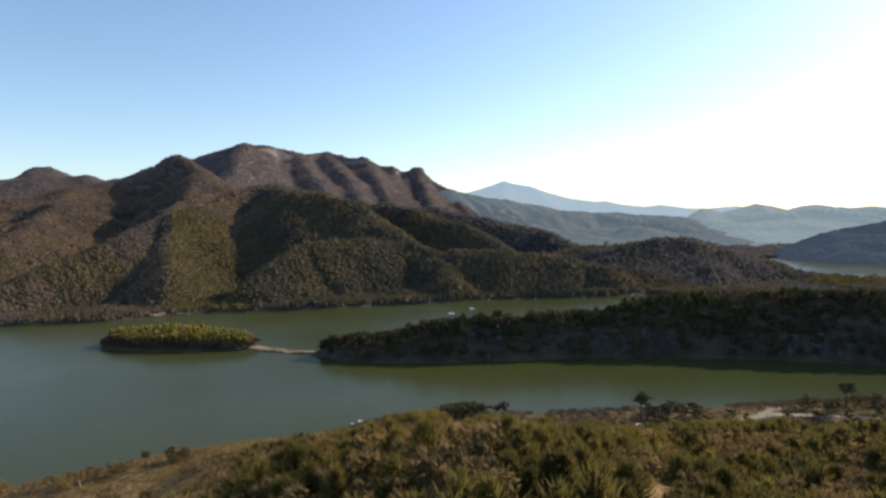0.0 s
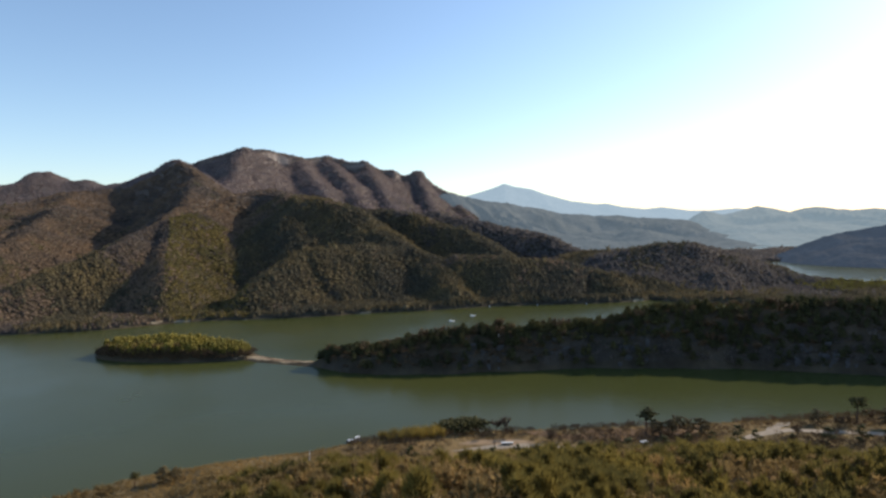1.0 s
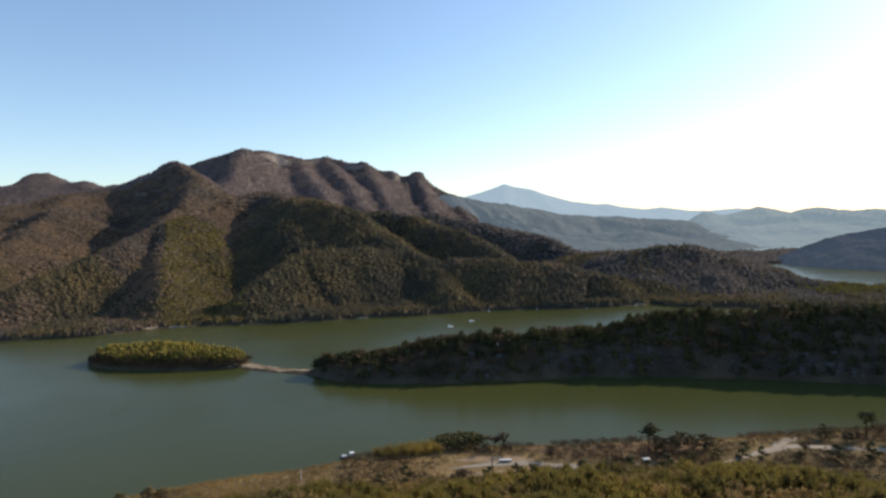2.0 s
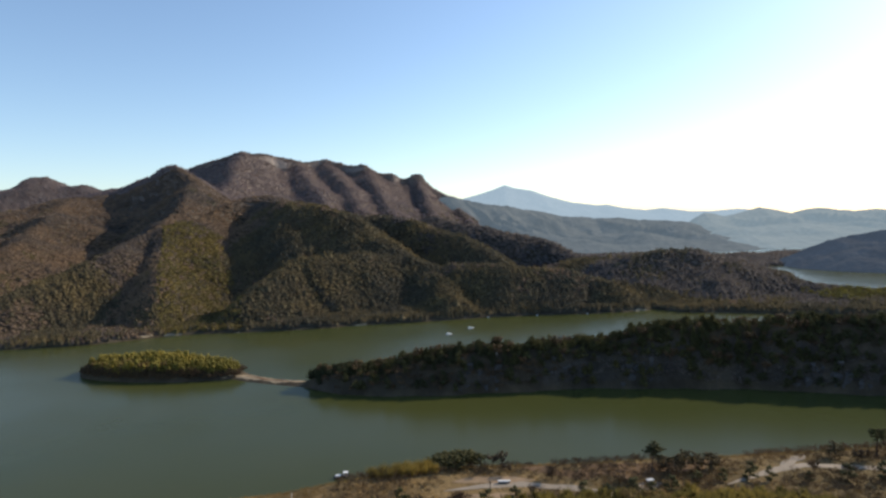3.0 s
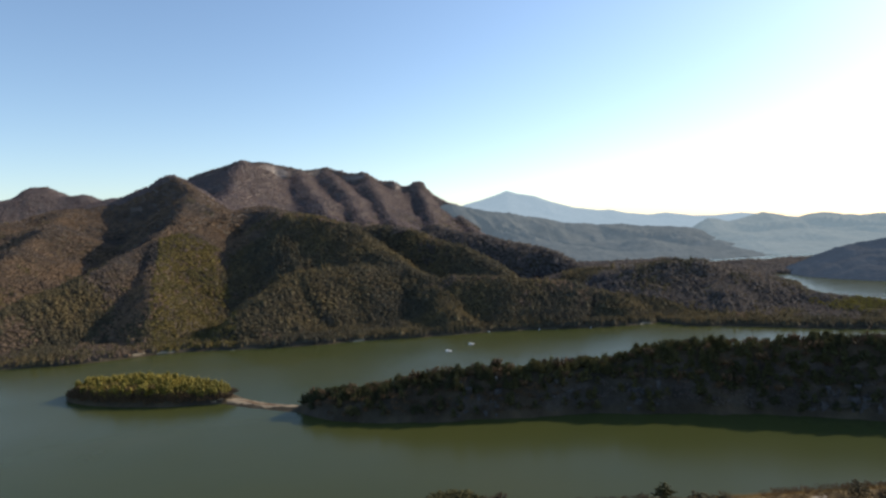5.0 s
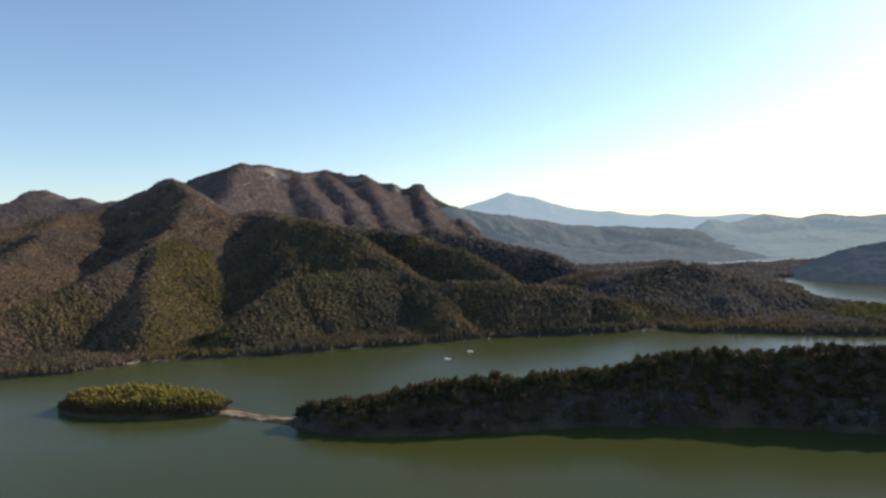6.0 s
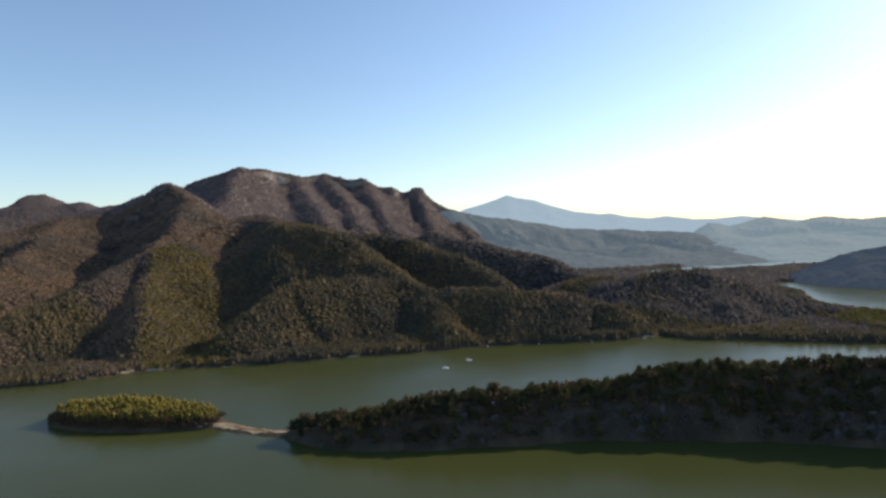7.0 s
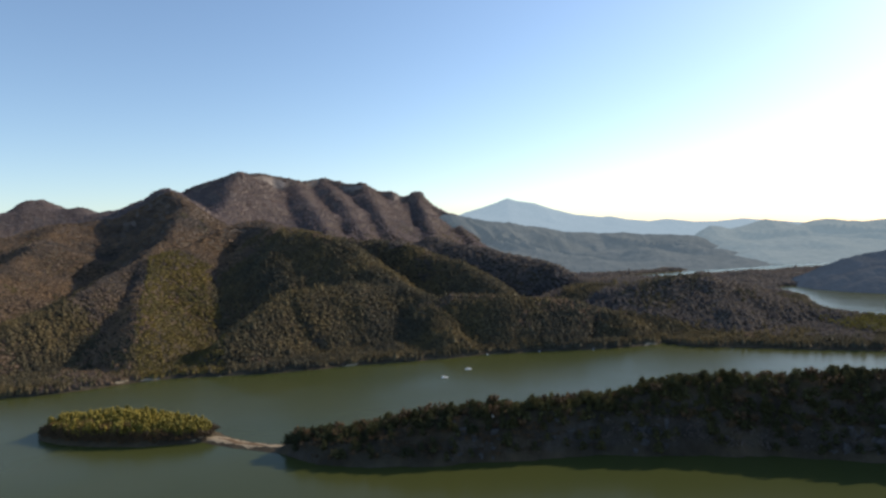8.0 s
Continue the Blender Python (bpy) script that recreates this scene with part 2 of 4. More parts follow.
PEN_CREST = [(-52, 257, 1), (-45, 252, 5), (-29, 250, 7), (-9, 248, 9.5), (11, 246, 12.5), (25, 245, 13.5), (51, 247, 13.5), (65, 248, 14), (82, 245, 19),
             (98, 240, 22), (124, 232, 23.5), (150, 226, 23), (200, 222, 22), (300, 215, 20), (600, 205, 14)]


def main_land(X, Y):
    g = Y - curve_at(X, MAIN_SHORE)
    X0, Y0 = X, Y
    X = X0 + 12 * (fbm(X0 / 50 + 3, Y0 / 50, 3) - 0.5)
    Y = Y0 + 12 * (fbm(X0 / 50 + 41, Y0 / 50 + 9, 3) - 0.5)
    rs = [
        # the far western hill, and the skyline crest of the mountain
        ridge(X, Y, [(-1400, 1400, 170), (-1051, 1420, 181), (-968, 1410, 187), (-924, 1410, 184), (-906, 1405, 196), (-880, 1405, 203), (-847, 1400, 193), (-792, 1390, 179), (-726, 1370, 166), (-668, 1330, 161), (-560, 1320, 165)], 0.42, 9, 4, 90, 1),
        ridge(X, Y, [(-538, 1310, 185), (-510, 1300, 191), (-477, 1290, 201), (-434, 1270, 208), (-407, 1260, 217), (-386, 1254, 223), (-368, 1280, 220), (-345, 1300, 220), (-312, 1330, 215), (-282, 1350, 207),
                     (-249, 1370, 211), (-232, 1380, 215), (-201, 1380, 205)], 0.43, 4, 12, 45, 2, cliff=36),
        ridge(X, Y, [(-201, 1380, 205), (-169, 1370, 196), (-150, 1366, 200), (-136, 1368, 192), (-121, 1370, 179), (-90, 1375, 178), (-73, 1380, 167), (-59, 1380, 164), (-46, 1385, 172), (-26, 1385, 171), (-15, 1385, 155),
                     (6, 1370, 139), (42, 1350, 120), (80, 1370, 106), (120, 1385, 72), (150, 1390, 30)], 0.44, 4, 10, 45, 3, cliff=24),
        # ribs running down from the crest
        ridge(X, Y, [(-477, 1290, 196), (-441, 1180, 161), (-420, 1080, 129)], 0.45, 10, 7, 60, 21),
        ridge(X, Y, [(-386, 1254, 218), (-356, 1119, 164), (-322, 960, 115), (-294, 850, 98)], 0.45, 10, 7, 60, 22),
        ridge(X, Y, [(-292, 1345, 205), (-234, 1200, 153), (-167, 1020, 95)], 0.45, 10, 7, 55, 24),
        ridge(X, Y, [(-232, 1380, 209), (-169, 1230, 147), (-104, 1020, 77)], 0.45, 10, 7, 45, 25),
        ridge(X, Y, [(-144, 1366, 191), (-103, 1220, 128), (-60, 1050, 77)], 0.45, 10, 7, 50, 26),
        ridge(X, Y, [(-59, 1380, 161), (-58, 1260, 105), (-52, 1120, 66)], 0.62, 6, 10, 40, 27),
        ridge(X, Y, [(-35, 1385, 165), (-10, 1250, 111), (6, 1100, 67)], 0.60, 6, 10, 40, 28),
        ridge(X, Y, [(42, 1350, 114), (71, 1250, 74), (84, 1130, 42)], 0.50, 9, 10, 45, 29),
        # the western shoulder and the long spurs below it
        ridge(X, Y, [(-614, 1120, 129), (-512, 1050, 144), (-443, 990, 153), (-400, 940, 160), (-379, 920, 162), (-352, 890, 151), (-311, 830, 130), (-290, 760, 113), (-273, 680, 90), (-262, 615, 72), (-238, 556, 64)], 0.62, 6, 9, 50, 4),
        ridge(X, Y, [(-448, 1000, 151), (-447, 900, 121), (-489, 850, 113), (-521, 830, 108), (-536, 800, 95), (-605, 780, 88), (-760, 700, 80)], 0.38, 16, 12, 60, 5),
        ridge(X, Y, [(-489, 850, 112), (-440, 720, 84), (-400, 610, 58), (-385, 520, 38), (-370, 440, 18)], 0.36, 22, 12, 50, 8),
        ridge(X, Y, [(-536, 800, 95), (-560, 600, 66), (-540, 450, 30)], 0.36, 22, 12, 60, 8.5),
        ridge(X, Y, [(-238, 556, 63), (-221, 515, 51), (-209, 478, 39), (-193, 437, 23), (-178, 404, 8), (-170, 388, -2)], 0.78, 8, 4, 40, 6),
        ridge(X, Y, [(-245, 570, 64), (-254, 542, 59), (-255, 522, 55), (-257, 483, 46), (-268, 452, 36), (-275, 430, 27), (-289, 400, 15)], 0.50, 10, 8, 40, 7),
        ridge(X, Y, [(-187, 705, 100), (-209, 690, 98), (-223, 661, 90), (-232, 610, 76), (-232, 560, 63)], 0.68, 9, 6, 40, 31),
        # the round pine hill in the middle, its eastern edge and its foot
        ridge(X, Y, [(-187, 705, 99), (-157, 660, 93), (-124, 605, 86), (-100, 590, 83), (-73, 573, 73), (-44, 534, 52), (-23, 513, 38), (-5, 495, 29), (8, 450, 17), (17, 420, 10), (20, 400, 2)], 0.74, 12, 6, 45, 9),
        ridge(X, Y, [(-23, 510, 35), (-50, 495, 37), (-76, 480, 39), (-102, 468, 39), (-114, 440, 29), (-127, 420, 17), (-139, 404, 5), (-149, 392, -2)], 0.74, 9, 5, 34, 10),
        ridge(X, Y, [(-96, 690, 77), (-63, 665, 73), (-18, 640, 68), (16, 595, 54), (42, 535, 40), (55, 500, 31)], 0.70, 8, 6, 45, 11),
        ridge(X, Y, [(-2, 900, 74), (28, 860, 66), (69, 800, 53), (109, 740, 44), (132, 690, 33), (150, 640, 20), (156, 600, 18)], 0.50, 9, 6, 45, 32),
        ridge(X, Y, [(-8, 505, 22), (17, 485, 28), (41, 472, 29), (57, 463, 29), (80, 460, 27), (103, 458, 23), (118, 455, 19), (129, 443, 14), (139, 430, 6), (145, 421, -2)], 0.66, 10, 5, 36, 12),
        # the low hill by the lake arm
        ridge(X, Y, [(138, 580, 26), (149, 545, 29.5), (159, 522, 32.5), (177, 508, 33), (197, 502, 35), (220, 497, 35), (238, 490, 31), (258, 480, 23), (273, 470, 14), (285, 458, 7), (291, 444, 3.5), (299, 430, 1), (313, 410, 0)], 0.46, 12, 3, 36, 13),
        ridge(X, Y, [(-43, 1384, 174), (-29, 1385, 174)], 1.25, 5),
        ridge(X, Y, [(345, 850, 3), (430, 842, 5), (490, 832, 3)], 0.25, 8),
    ]
    z = smax(rs, 2.5)
    z = np.maximum(z, 1.0 + 0.008 * np.clip(g, 0, 120) + 1.5 * fbm(X / 60, Y / 60))
    X, Y = X0, Y0
    z = z + ((fbm(X / 26, Y / 26) - 0.5) * 5 + (fbm(X / 48 + 8, Y / 48) - 0.5) * 13 * np.clip(g / 60, 0, 1) * np.clip((125 - z) / 40, 0.25, 1)) * np.clip(g / 20, 0, 1)
    z = np.maximum(z, 1.2 + 0.008 * np.clip(g, 0, 120) + 1.5 * fbm(X / 30, Y / 30))
    bank = np.where(g > 0, 0.2 + 0.75 * g, 0.4 * g)
    z = np.minimum(z, bank)
    # the further arms of the lake
    def arm(ax, ay, ar, bx, by, br):
        t = np.clip(((X - ax) * (bx - ax) + (Y - ay) * (by - ay)) / ((bx - ax) ** 2 + (by - ay) ** 2), 0, 1)
        return np.hypot(X - ax - t * (bx - ax), Y - ay - t * (by - ay)) - (ar + t * (br - ar))
    wet = np.minimum(arm(392, 685, 22, 440, 505, 122), arm(300, 935, 26, 600, 990, 80))
    wet = np.minimum(wet, arm(440, 505, 122, 900, 420, 80))
    wet = np.minimum(wet, arm(328, 905, 24, 350, 930, 36))
    wet = np.minimum(wet, arm(560, 1150, 150, 1500, 1250, 250))
    wet = np.minimum(wet, arm(470, 1260, 60, 700, 1500, 200))
    wet = np.minimum(wet, arm(480, 1070, 90, 1000, 1100, 140))
    return np.minimum(z, np.where(wet > 0, 0.4 * wet, 0.4 * wet))


def peninsula(X, Y):
    n = 1.5 * (fbm(X / 9, Y / 9) - 0.5)
    gn, gf = Y - curve_at(X, PEN_NEAR) + 2 * n, curve_at(X, PEN_FAR) - Y + 2 * n
    z = ridge(X, Y, PEN_CREST, 0.45, 5, 2.5, 14, 20) + 3 * (fbm(X / 12, Y / 12) - 0.5)
    near = np.where(gn > 0, 0.3 + np.where(gn < 1.0, 2.2 * gn, 2.2 + 1.25 * (gn - 1.0)) + 2.2 * (fbm(X / 5, Y / 14) - 0.5) * np.clip(gn / 4, 0, 1), 0.5 * gn)
    far = np.where(gf > 0, 0.2 + 0.7 * gf, 0.5 * gf)
    return np.minimum(z, np.minimum(near, far))


def island(X, Y):
    a = radians(-14)
    u, v = X + 124, Y - 285
    u, v = u * math.cos(a) + v * math.sin(a), -u * math.sin(a) + v * math.cos(a)
    r = np.sqrt(((u - 2.6) / 42.4) ** 2 + (v / (14.5 - 2.5 * u / 45)) ** 2) + 0.12 * (fbm(X / 9 + 3, Y / 9) - 0.5)
    isl = np.where(r < 1, np.minimum(2.4 * (1 - r) + 2.8, 17 * (1 - r)), -8 * (r - 1))
    d, s, z, side = along(X, Y, [(-84, 274, 0.9), (-75, 268, 0.8), (-66, 263, 0.55), (-60, 260.5, 0.7), (-51, 257.5, 0.9)])
    bar = z - 0.35 * np.maximum(0, d - 1.2 - 1.6 * fbm(X / 5, Y / 5))
    return np.maximum(isl, bar)


def near_land(X, Y):
    g = curve_at(X, NEAR_SHORE) - Y
    rs = [
        ridge(X, Y, [(20, -400, 60), (10, -60, 45), (5, 0, 40), (3, 45, 35), (10, 56, 32), (16, 70, 26.5), (21, 84, 21)], 0.42, 14, 2, 20, 30),
        ridge(X, Y, [(3, 44, 35), (-6, 62, 30.5), (-14, 78, 25), (-24, 94, 19), (-32, 104, 14), (-42, 120, 8), (-50, 134, 5)], 0.44, 11, 1.5, 20, 34),
        ridge(X, Y, [(120, -150, 48), (75, -20, 40), (64, 45, 32), (60, 72, 27), (54, 86, 20.5)], 0.42, 16, 2, 20, 31),
        ridge(X, Y, [(-300, -300, 60), (-90, -40, 30), (-40, 45, 20), (-24, 85, 12)], 0.35, 16, 2, 20, 32),
        ridge(X, Y, [(300, -150, 50), (180, 40, 32), (130, 80, 16)], 0.4, 16, 2, 20, 33),
    ]
    z = smax(rs, 3.0)
    z = np.maximum(z, 3.6 + 0.8 * (fbm(X / 20, Y / 20) - 0.5))
    z = z + 1.6 * (fbm(X / 8, Y / 8) - 0.5) * np.clip((z - 4.5) / 3, 0, 1)
    return np.minimum(z, np.where(g > 0, 0.1 + 0.42 * g, 0.4 * g))


def land(X, Y):
    X, Y = np.asarray(X, float), np.asarray(Y, float)
    return np.maximum(np.maximum(np.maximum(main_land(X, Y), peninsula(X, Y)), np.maximum(island(X, Y), near_land(X, Y))), -6.0)


def mesh_from(name, verts, faces, material, smooth=False):
    me = bpy.data.meshes.new(name)
    verts, faces = np.asarray(verts, np.float32), np.asarray(faces, np.int32)
    k = faces.shape[1]
    me.vertices.add(len(verts))
    me.vertices.foreach_set("co", verts.ravel())
    me.loops.add(faces.size)
    me.loops.foreach_set("vertex_index", faces.ravel())
    me.polygons.add(len(faces))
    me.polygons.foreach_set("loop_start", np.arange(0, faces.size, k, dtype=np.int32))
    me.polygons.foreach_set("use_smooth", np.full(len(faces), smooth))
    me.materials.append(material)
    me.update(calc_edges=True)
    me.validate()
    return me


def sheet(rows, cols, closed=False):
    i, j = np.meshgrid(np.arange(rows - 1), np.arange(cols if closed else cols - 1), indexing="ij")
    i, j = i.ravel(), j.ravel()
    k = (j + 1) % cols
    return np.stack([i * cols + j, i * cols + k, (i + 1) * cols + k, (i + 1) * cols + j], 1)


GRID = {}


def ground_z(X, Y):
    """Height of the ground sheet itself, between its corners."""
    r, a = np.hypot(X - 4, Y - 10), np.arctan2(X - 4, Y - 10)
    a = np.where(a < GRID["th"][0], a + 2 * np.pi, a)
    i = np.clip(np.searchsorted(GRID["rad"], r) - 1, 0, len(GRID["rad"]) - 2)
    j = np.clip(np.searchsorted(GRID["th"], a) - 1, 0, len(GRID["th"]) - 2)
    u = (r - GRID["rad"][i]) / (GRID["rad"][i + 1] - GRID["rad"][i])
    v = (a - GRID["th"][j]) / (GRID["th"][j + 1] - GRID["th"][j])
    Z = GRID["Z"]
    return (Z[i, j] * (1 - v) + Z[i, j + 1] * v) * (1 - u) + (Z[i + 1, j] * (1 - v) + Z[i + 1, j + 1] * v) * u


def build_ground():
    """One sheet, fine ahead, coarse behind, out to the horizon."""
    ahead = np.radians(np.arange(-44, 44, 0.23))
    rest = np.radians(np.arange(44, 316, 2.0))
    th = np.concatenate([ahead, rest])
    rad = np.concatenate([np.geomspace(0.02, 1.5, 8, endpoint=False), np.geomspace(1.5, 100, 80, endpoint=False), np.geomspace(100, 320, 105, endpoint=False), np.geomspace(320, 1150, 165, endpoint=False), np.geomspace(1150, 1420, 64, endpoint=False), np.geomspace(1420, 1500, 8, endpoint=False), np.geomspace(1500, 4800, 24)])
    R, T = np.meshgrid(rad, th, indexing="ij")
    X, Y = 4 + R * np.sin(T), 10 + R * np.cos(T)
    Z = land(X, Y)
    far = np.clip((R - 1700) / 600, 0, 1)
    Z = Z * (1 - far) + 0.5 * far
    GRID.update(rad=rad, th=th, Z=Z)
    f = sheet(len(rad), len(th), True)[:, ::-1]
    return new("ground", mesh_from("ground", np.stack([X, Y, Z], -1).reshape(-1, 3), f, M_GROUND, True))


tagged(build_ground(), "brown wooded winter hills and mountain round a lake", "ground", kind="structure")
bm = bmesh.new()
bmesh.ops.create_grid(bm, x_segments=24, y_segments=24, size=1300)
for v in bm.verts:
    v.co.y += 500
me = bpy.data.meshes.new("water")
bm.to_mesh(me)
me.materials.append(M_WATER)
tagged(new("water", me), "calm dark green lake water with faint ripples", "lake", kind="structure")


def backdrop(name, pts, material, label, wobble, seed, relief=0.55):
    """A far range: spurs and hollows from a skyline (x, y, z) down to the water or plain at y = front."""
    rows = 46
    k = np.concatenate([[0], np.cumsum([math.hypot(b[0] - a[0], b[1] - a[1]) for a, b in zip(pts[:-1], pts[1:])])])
    s = np.linspace(0, k[-1], 420)
    x, y, z, front = (np.interp(s, k, [p[i] for p in pts]) for i in range(4))
    v = np.linspace(0, 1, rows)[:, None]
    Y = y[None] - (y - front)[None] * v
    X = x[None] * (1 - 0.6 * (1 - Y / y[None]))
    U = X + 1.1 * wobble * (fbm(X / wobble + seed, Y / wobble + 5, 3) - 0.5) + 0.35 * (Y - y[None])
    V = Y + 1.1 * wobble * (fbm(X / wobble + 31, Y / wobble + seed, 3) - 0.5)
    spur = 1 - np.abs(2 * fbm(U / wobble + seed, V / (2.6 * wobble) + seed, 2) - 1)
    base = z[None] * (1 - v) ** 0.9
    Z = base * (1 - relief * np.sin(np.pi * np.clip(v * 1.1, 0, 1)) * (1 - spur ** 1.5)) - 3 * v ** 3
    Z += (0.02 * z[None] + 1.0) * (fbm(X / (wobble * 0.3) + seed, Y / (wobble * 0.3)) - 0.5) + 2.2 * (fbm(X / 8, Y / 8, 2) - 0.5)
    ob = new(name, mesh_from(name, np.stack([X, Y, Z], -1).reshape(-1, 3), sheet(rows, 420), material, True))
    return tagged(ob, label, "mountain range", kind="structure")


# no air stands before these ranges: each material's emission paints the haze
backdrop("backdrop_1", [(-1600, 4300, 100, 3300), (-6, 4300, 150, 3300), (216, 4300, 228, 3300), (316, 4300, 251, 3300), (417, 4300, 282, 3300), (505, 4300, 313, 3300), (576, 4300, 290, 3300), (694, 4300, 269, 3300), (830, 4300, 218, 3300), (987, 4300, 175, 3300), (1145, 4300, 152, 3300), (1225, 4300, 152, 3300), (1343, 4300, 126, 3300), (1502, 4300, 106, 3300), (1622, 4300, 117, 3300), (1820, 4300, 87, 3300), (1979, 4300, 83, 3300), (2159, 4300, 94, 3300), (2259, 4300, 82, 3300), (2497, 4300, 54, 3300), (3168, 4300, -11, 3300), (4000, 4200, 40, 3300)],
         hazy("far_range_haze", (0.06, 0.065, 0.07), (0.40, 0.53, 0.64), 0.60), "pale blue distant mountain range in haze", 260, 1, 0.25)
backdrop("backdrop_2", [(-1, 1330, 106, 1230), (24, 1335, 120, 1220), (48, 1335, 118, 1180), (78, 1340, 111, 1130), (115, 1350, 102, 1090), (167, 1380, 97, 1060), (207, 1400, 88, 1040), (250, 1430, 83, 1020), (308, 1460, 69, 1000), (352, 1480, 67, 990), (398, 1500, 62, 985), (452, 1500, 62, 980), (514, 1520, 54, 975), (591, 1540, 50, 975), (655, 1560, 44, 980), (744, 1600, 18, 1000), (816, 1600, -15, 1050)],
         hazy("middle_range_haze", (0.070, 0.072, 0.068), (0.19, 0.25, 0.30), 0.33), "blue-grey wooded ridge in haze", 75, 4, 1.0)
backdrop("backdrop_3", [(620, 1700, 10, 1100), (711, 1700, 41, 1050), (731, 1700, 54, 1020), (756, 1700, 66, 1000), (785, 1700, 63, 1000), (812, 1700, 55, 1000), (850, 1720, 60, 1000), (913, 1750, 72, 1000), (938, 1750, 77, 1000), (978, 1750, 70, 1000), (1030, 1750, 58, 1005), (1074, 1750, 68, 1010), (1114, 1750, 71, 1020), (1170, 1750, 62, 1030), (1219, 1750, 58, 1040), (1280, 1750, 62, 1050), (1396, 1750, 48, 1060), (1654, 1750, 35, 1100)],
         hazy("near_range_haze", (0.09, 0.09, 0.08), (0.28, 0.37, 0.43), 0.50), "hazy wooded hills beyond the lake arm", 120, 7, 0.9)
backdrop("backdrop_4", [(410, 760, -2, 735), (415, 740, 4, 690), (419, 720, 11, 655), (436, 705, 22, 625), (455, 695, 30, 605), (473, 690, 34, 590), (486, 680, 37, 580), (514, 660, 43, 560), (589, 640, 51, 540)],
         hazy("lake_arm_hill_haze", (0.055, 0.055, 0.055), (0.16, 0.22, 0.32), 0.17), "dim wooded hill in painted blue haze, rising from the lake arm", 60, 9, 0.4)


# ---- plants: building blocks ----
CAP_A = np.arange(5) * np.pi / 2.5
CONE_V = np.concatenate([np.stack([np.cos(CAP_A), np.sin(CAP_A), 0 * CAP_A - 0.5], 1), [(0, 0, 1)]])
CONE_F = np.array([(i, (i + 1) % 5, 5) for i in range(5)])
SLAB_V = np.array([(x, y, z) for z in (-1, 0.4, 1) for x, y in ((-1, -1), (1, -1), (0.8, 1), (-0.8, 1))], float) * (1, 1, 1)
SLAB_F = np.array([f for k in (0, 4) for i in range(4) for f in ((k + i, k + (i + 1) % 4, k + 4 + (i + 1) % 4), (k + i, k + 4 + (i + 1) % 4, k + 4 + i))] + [(8, 9, 10), (8, 10, 11)])
OCT_V = np.array([(1, 0, 0), (0, 1, 0), (-1, 0, 0), (0, -1, 0), (0, 0, 1), (0, 0, -1)], float)
OCT_F = np.array([(0, 1, 4), (1, 2, 4), (2, 3, 4), (3, 0, 4), (1, 0, 5), (2, 1, 5), (3, 2, 5), (0, 3, 5)])


def blobs(rng, centres, sizes, shape=(OCT_V, OCT_F), rough=0.35):
    """A ragged clump at each centre. centres (n, 3), sizes (n, 3)."""
    V, F = shape
    n = len(centres)
    v = V[None] * rng.uniform(1 - rough, 1 + rough, (n, len(V), 1))
    v = v + rng.normal(0, rough * 0.35, (n, len(V), 3))
    a = rng.uniform(0, 2 * np.pi, n)
    ca, sa = np.cos(a)[:, None], np.sin(a)[:, None]
    v = np.stack([v[..., 0] * ca - v[..., 1] * sa, v[..., 0] * sa + v[..., 1] * ca, v[..., 2]], -1)
    v = v * sizes[:, None, :] + centres[:, None, :]
    f = F[None] + (np.arange(n) * len(V))[:, None, None]
    return v.reshape(-1, 3), f.reshape(-1, 3)


def stick(a, b, ra, rb, sides=5):
    a, b = np.array(a, float), np.array(b, float)
    w = (b - a) / max(np.linalg.norm(b - a), 1e-6)
    u = np.cross(w, (0.3, 0.9, 0.2))
    u /= np.linalg.norm(u)
    x = np.cross(w, u)
    ang = np.arange(sides) * 2 * np.pi / sides
    ring = np.cos(ang)[:, None] * u + np.sin(ang)[:, None] * x
    v = np.concatenate([a + ra * ring, b + rb * ring])
    f = []
    for i in range(sides):
        j = (i + 1) % sides
        f += [(i, j, sides + j), (i, sides + j, sides + i)]
    return v, np.array(f)


def slivers(rng, n, centre, spread, length, width, up=0.6):
    """Fine twigs or blades: n narrow triangles round a centre."""
    p = rng.normal(0, 1, (n, 3))
    p /= np.linalg.norm(p, axis=1)[:, None]
    p *= rng.rand(n, 1) ** 0.5
    p = np.array(centre) + p * np.array(spread)
    d = rng.normal(0, 1, (n, 3))
    d[:, 2] = np.abs(d[:, 2]) + up
    d /= np.linalg.norm(d, axis=1)[:, None]
    s = np.cross(d, rng.normal(0, 1, (n, 3)))
    s /= np.linalg.norm(s, axis=1)[:, None]
    ln = length * rng.uniform(0.6, 1.3, (n, 1))
    v = np.stack([p - s * width, p + s * width, p + d * ln], 1).reshape(-1, 3)
    return v, np.arange(3 * n).reshape(-1, 3)


def joined(pieces):
    vs, fs, k = [], [], 0
    for v, f in pieces:
        vs.append(v)
        fs.append(f + k)
        k += len(v)
    return np.concatenate(vs), np.concatenate(fs)


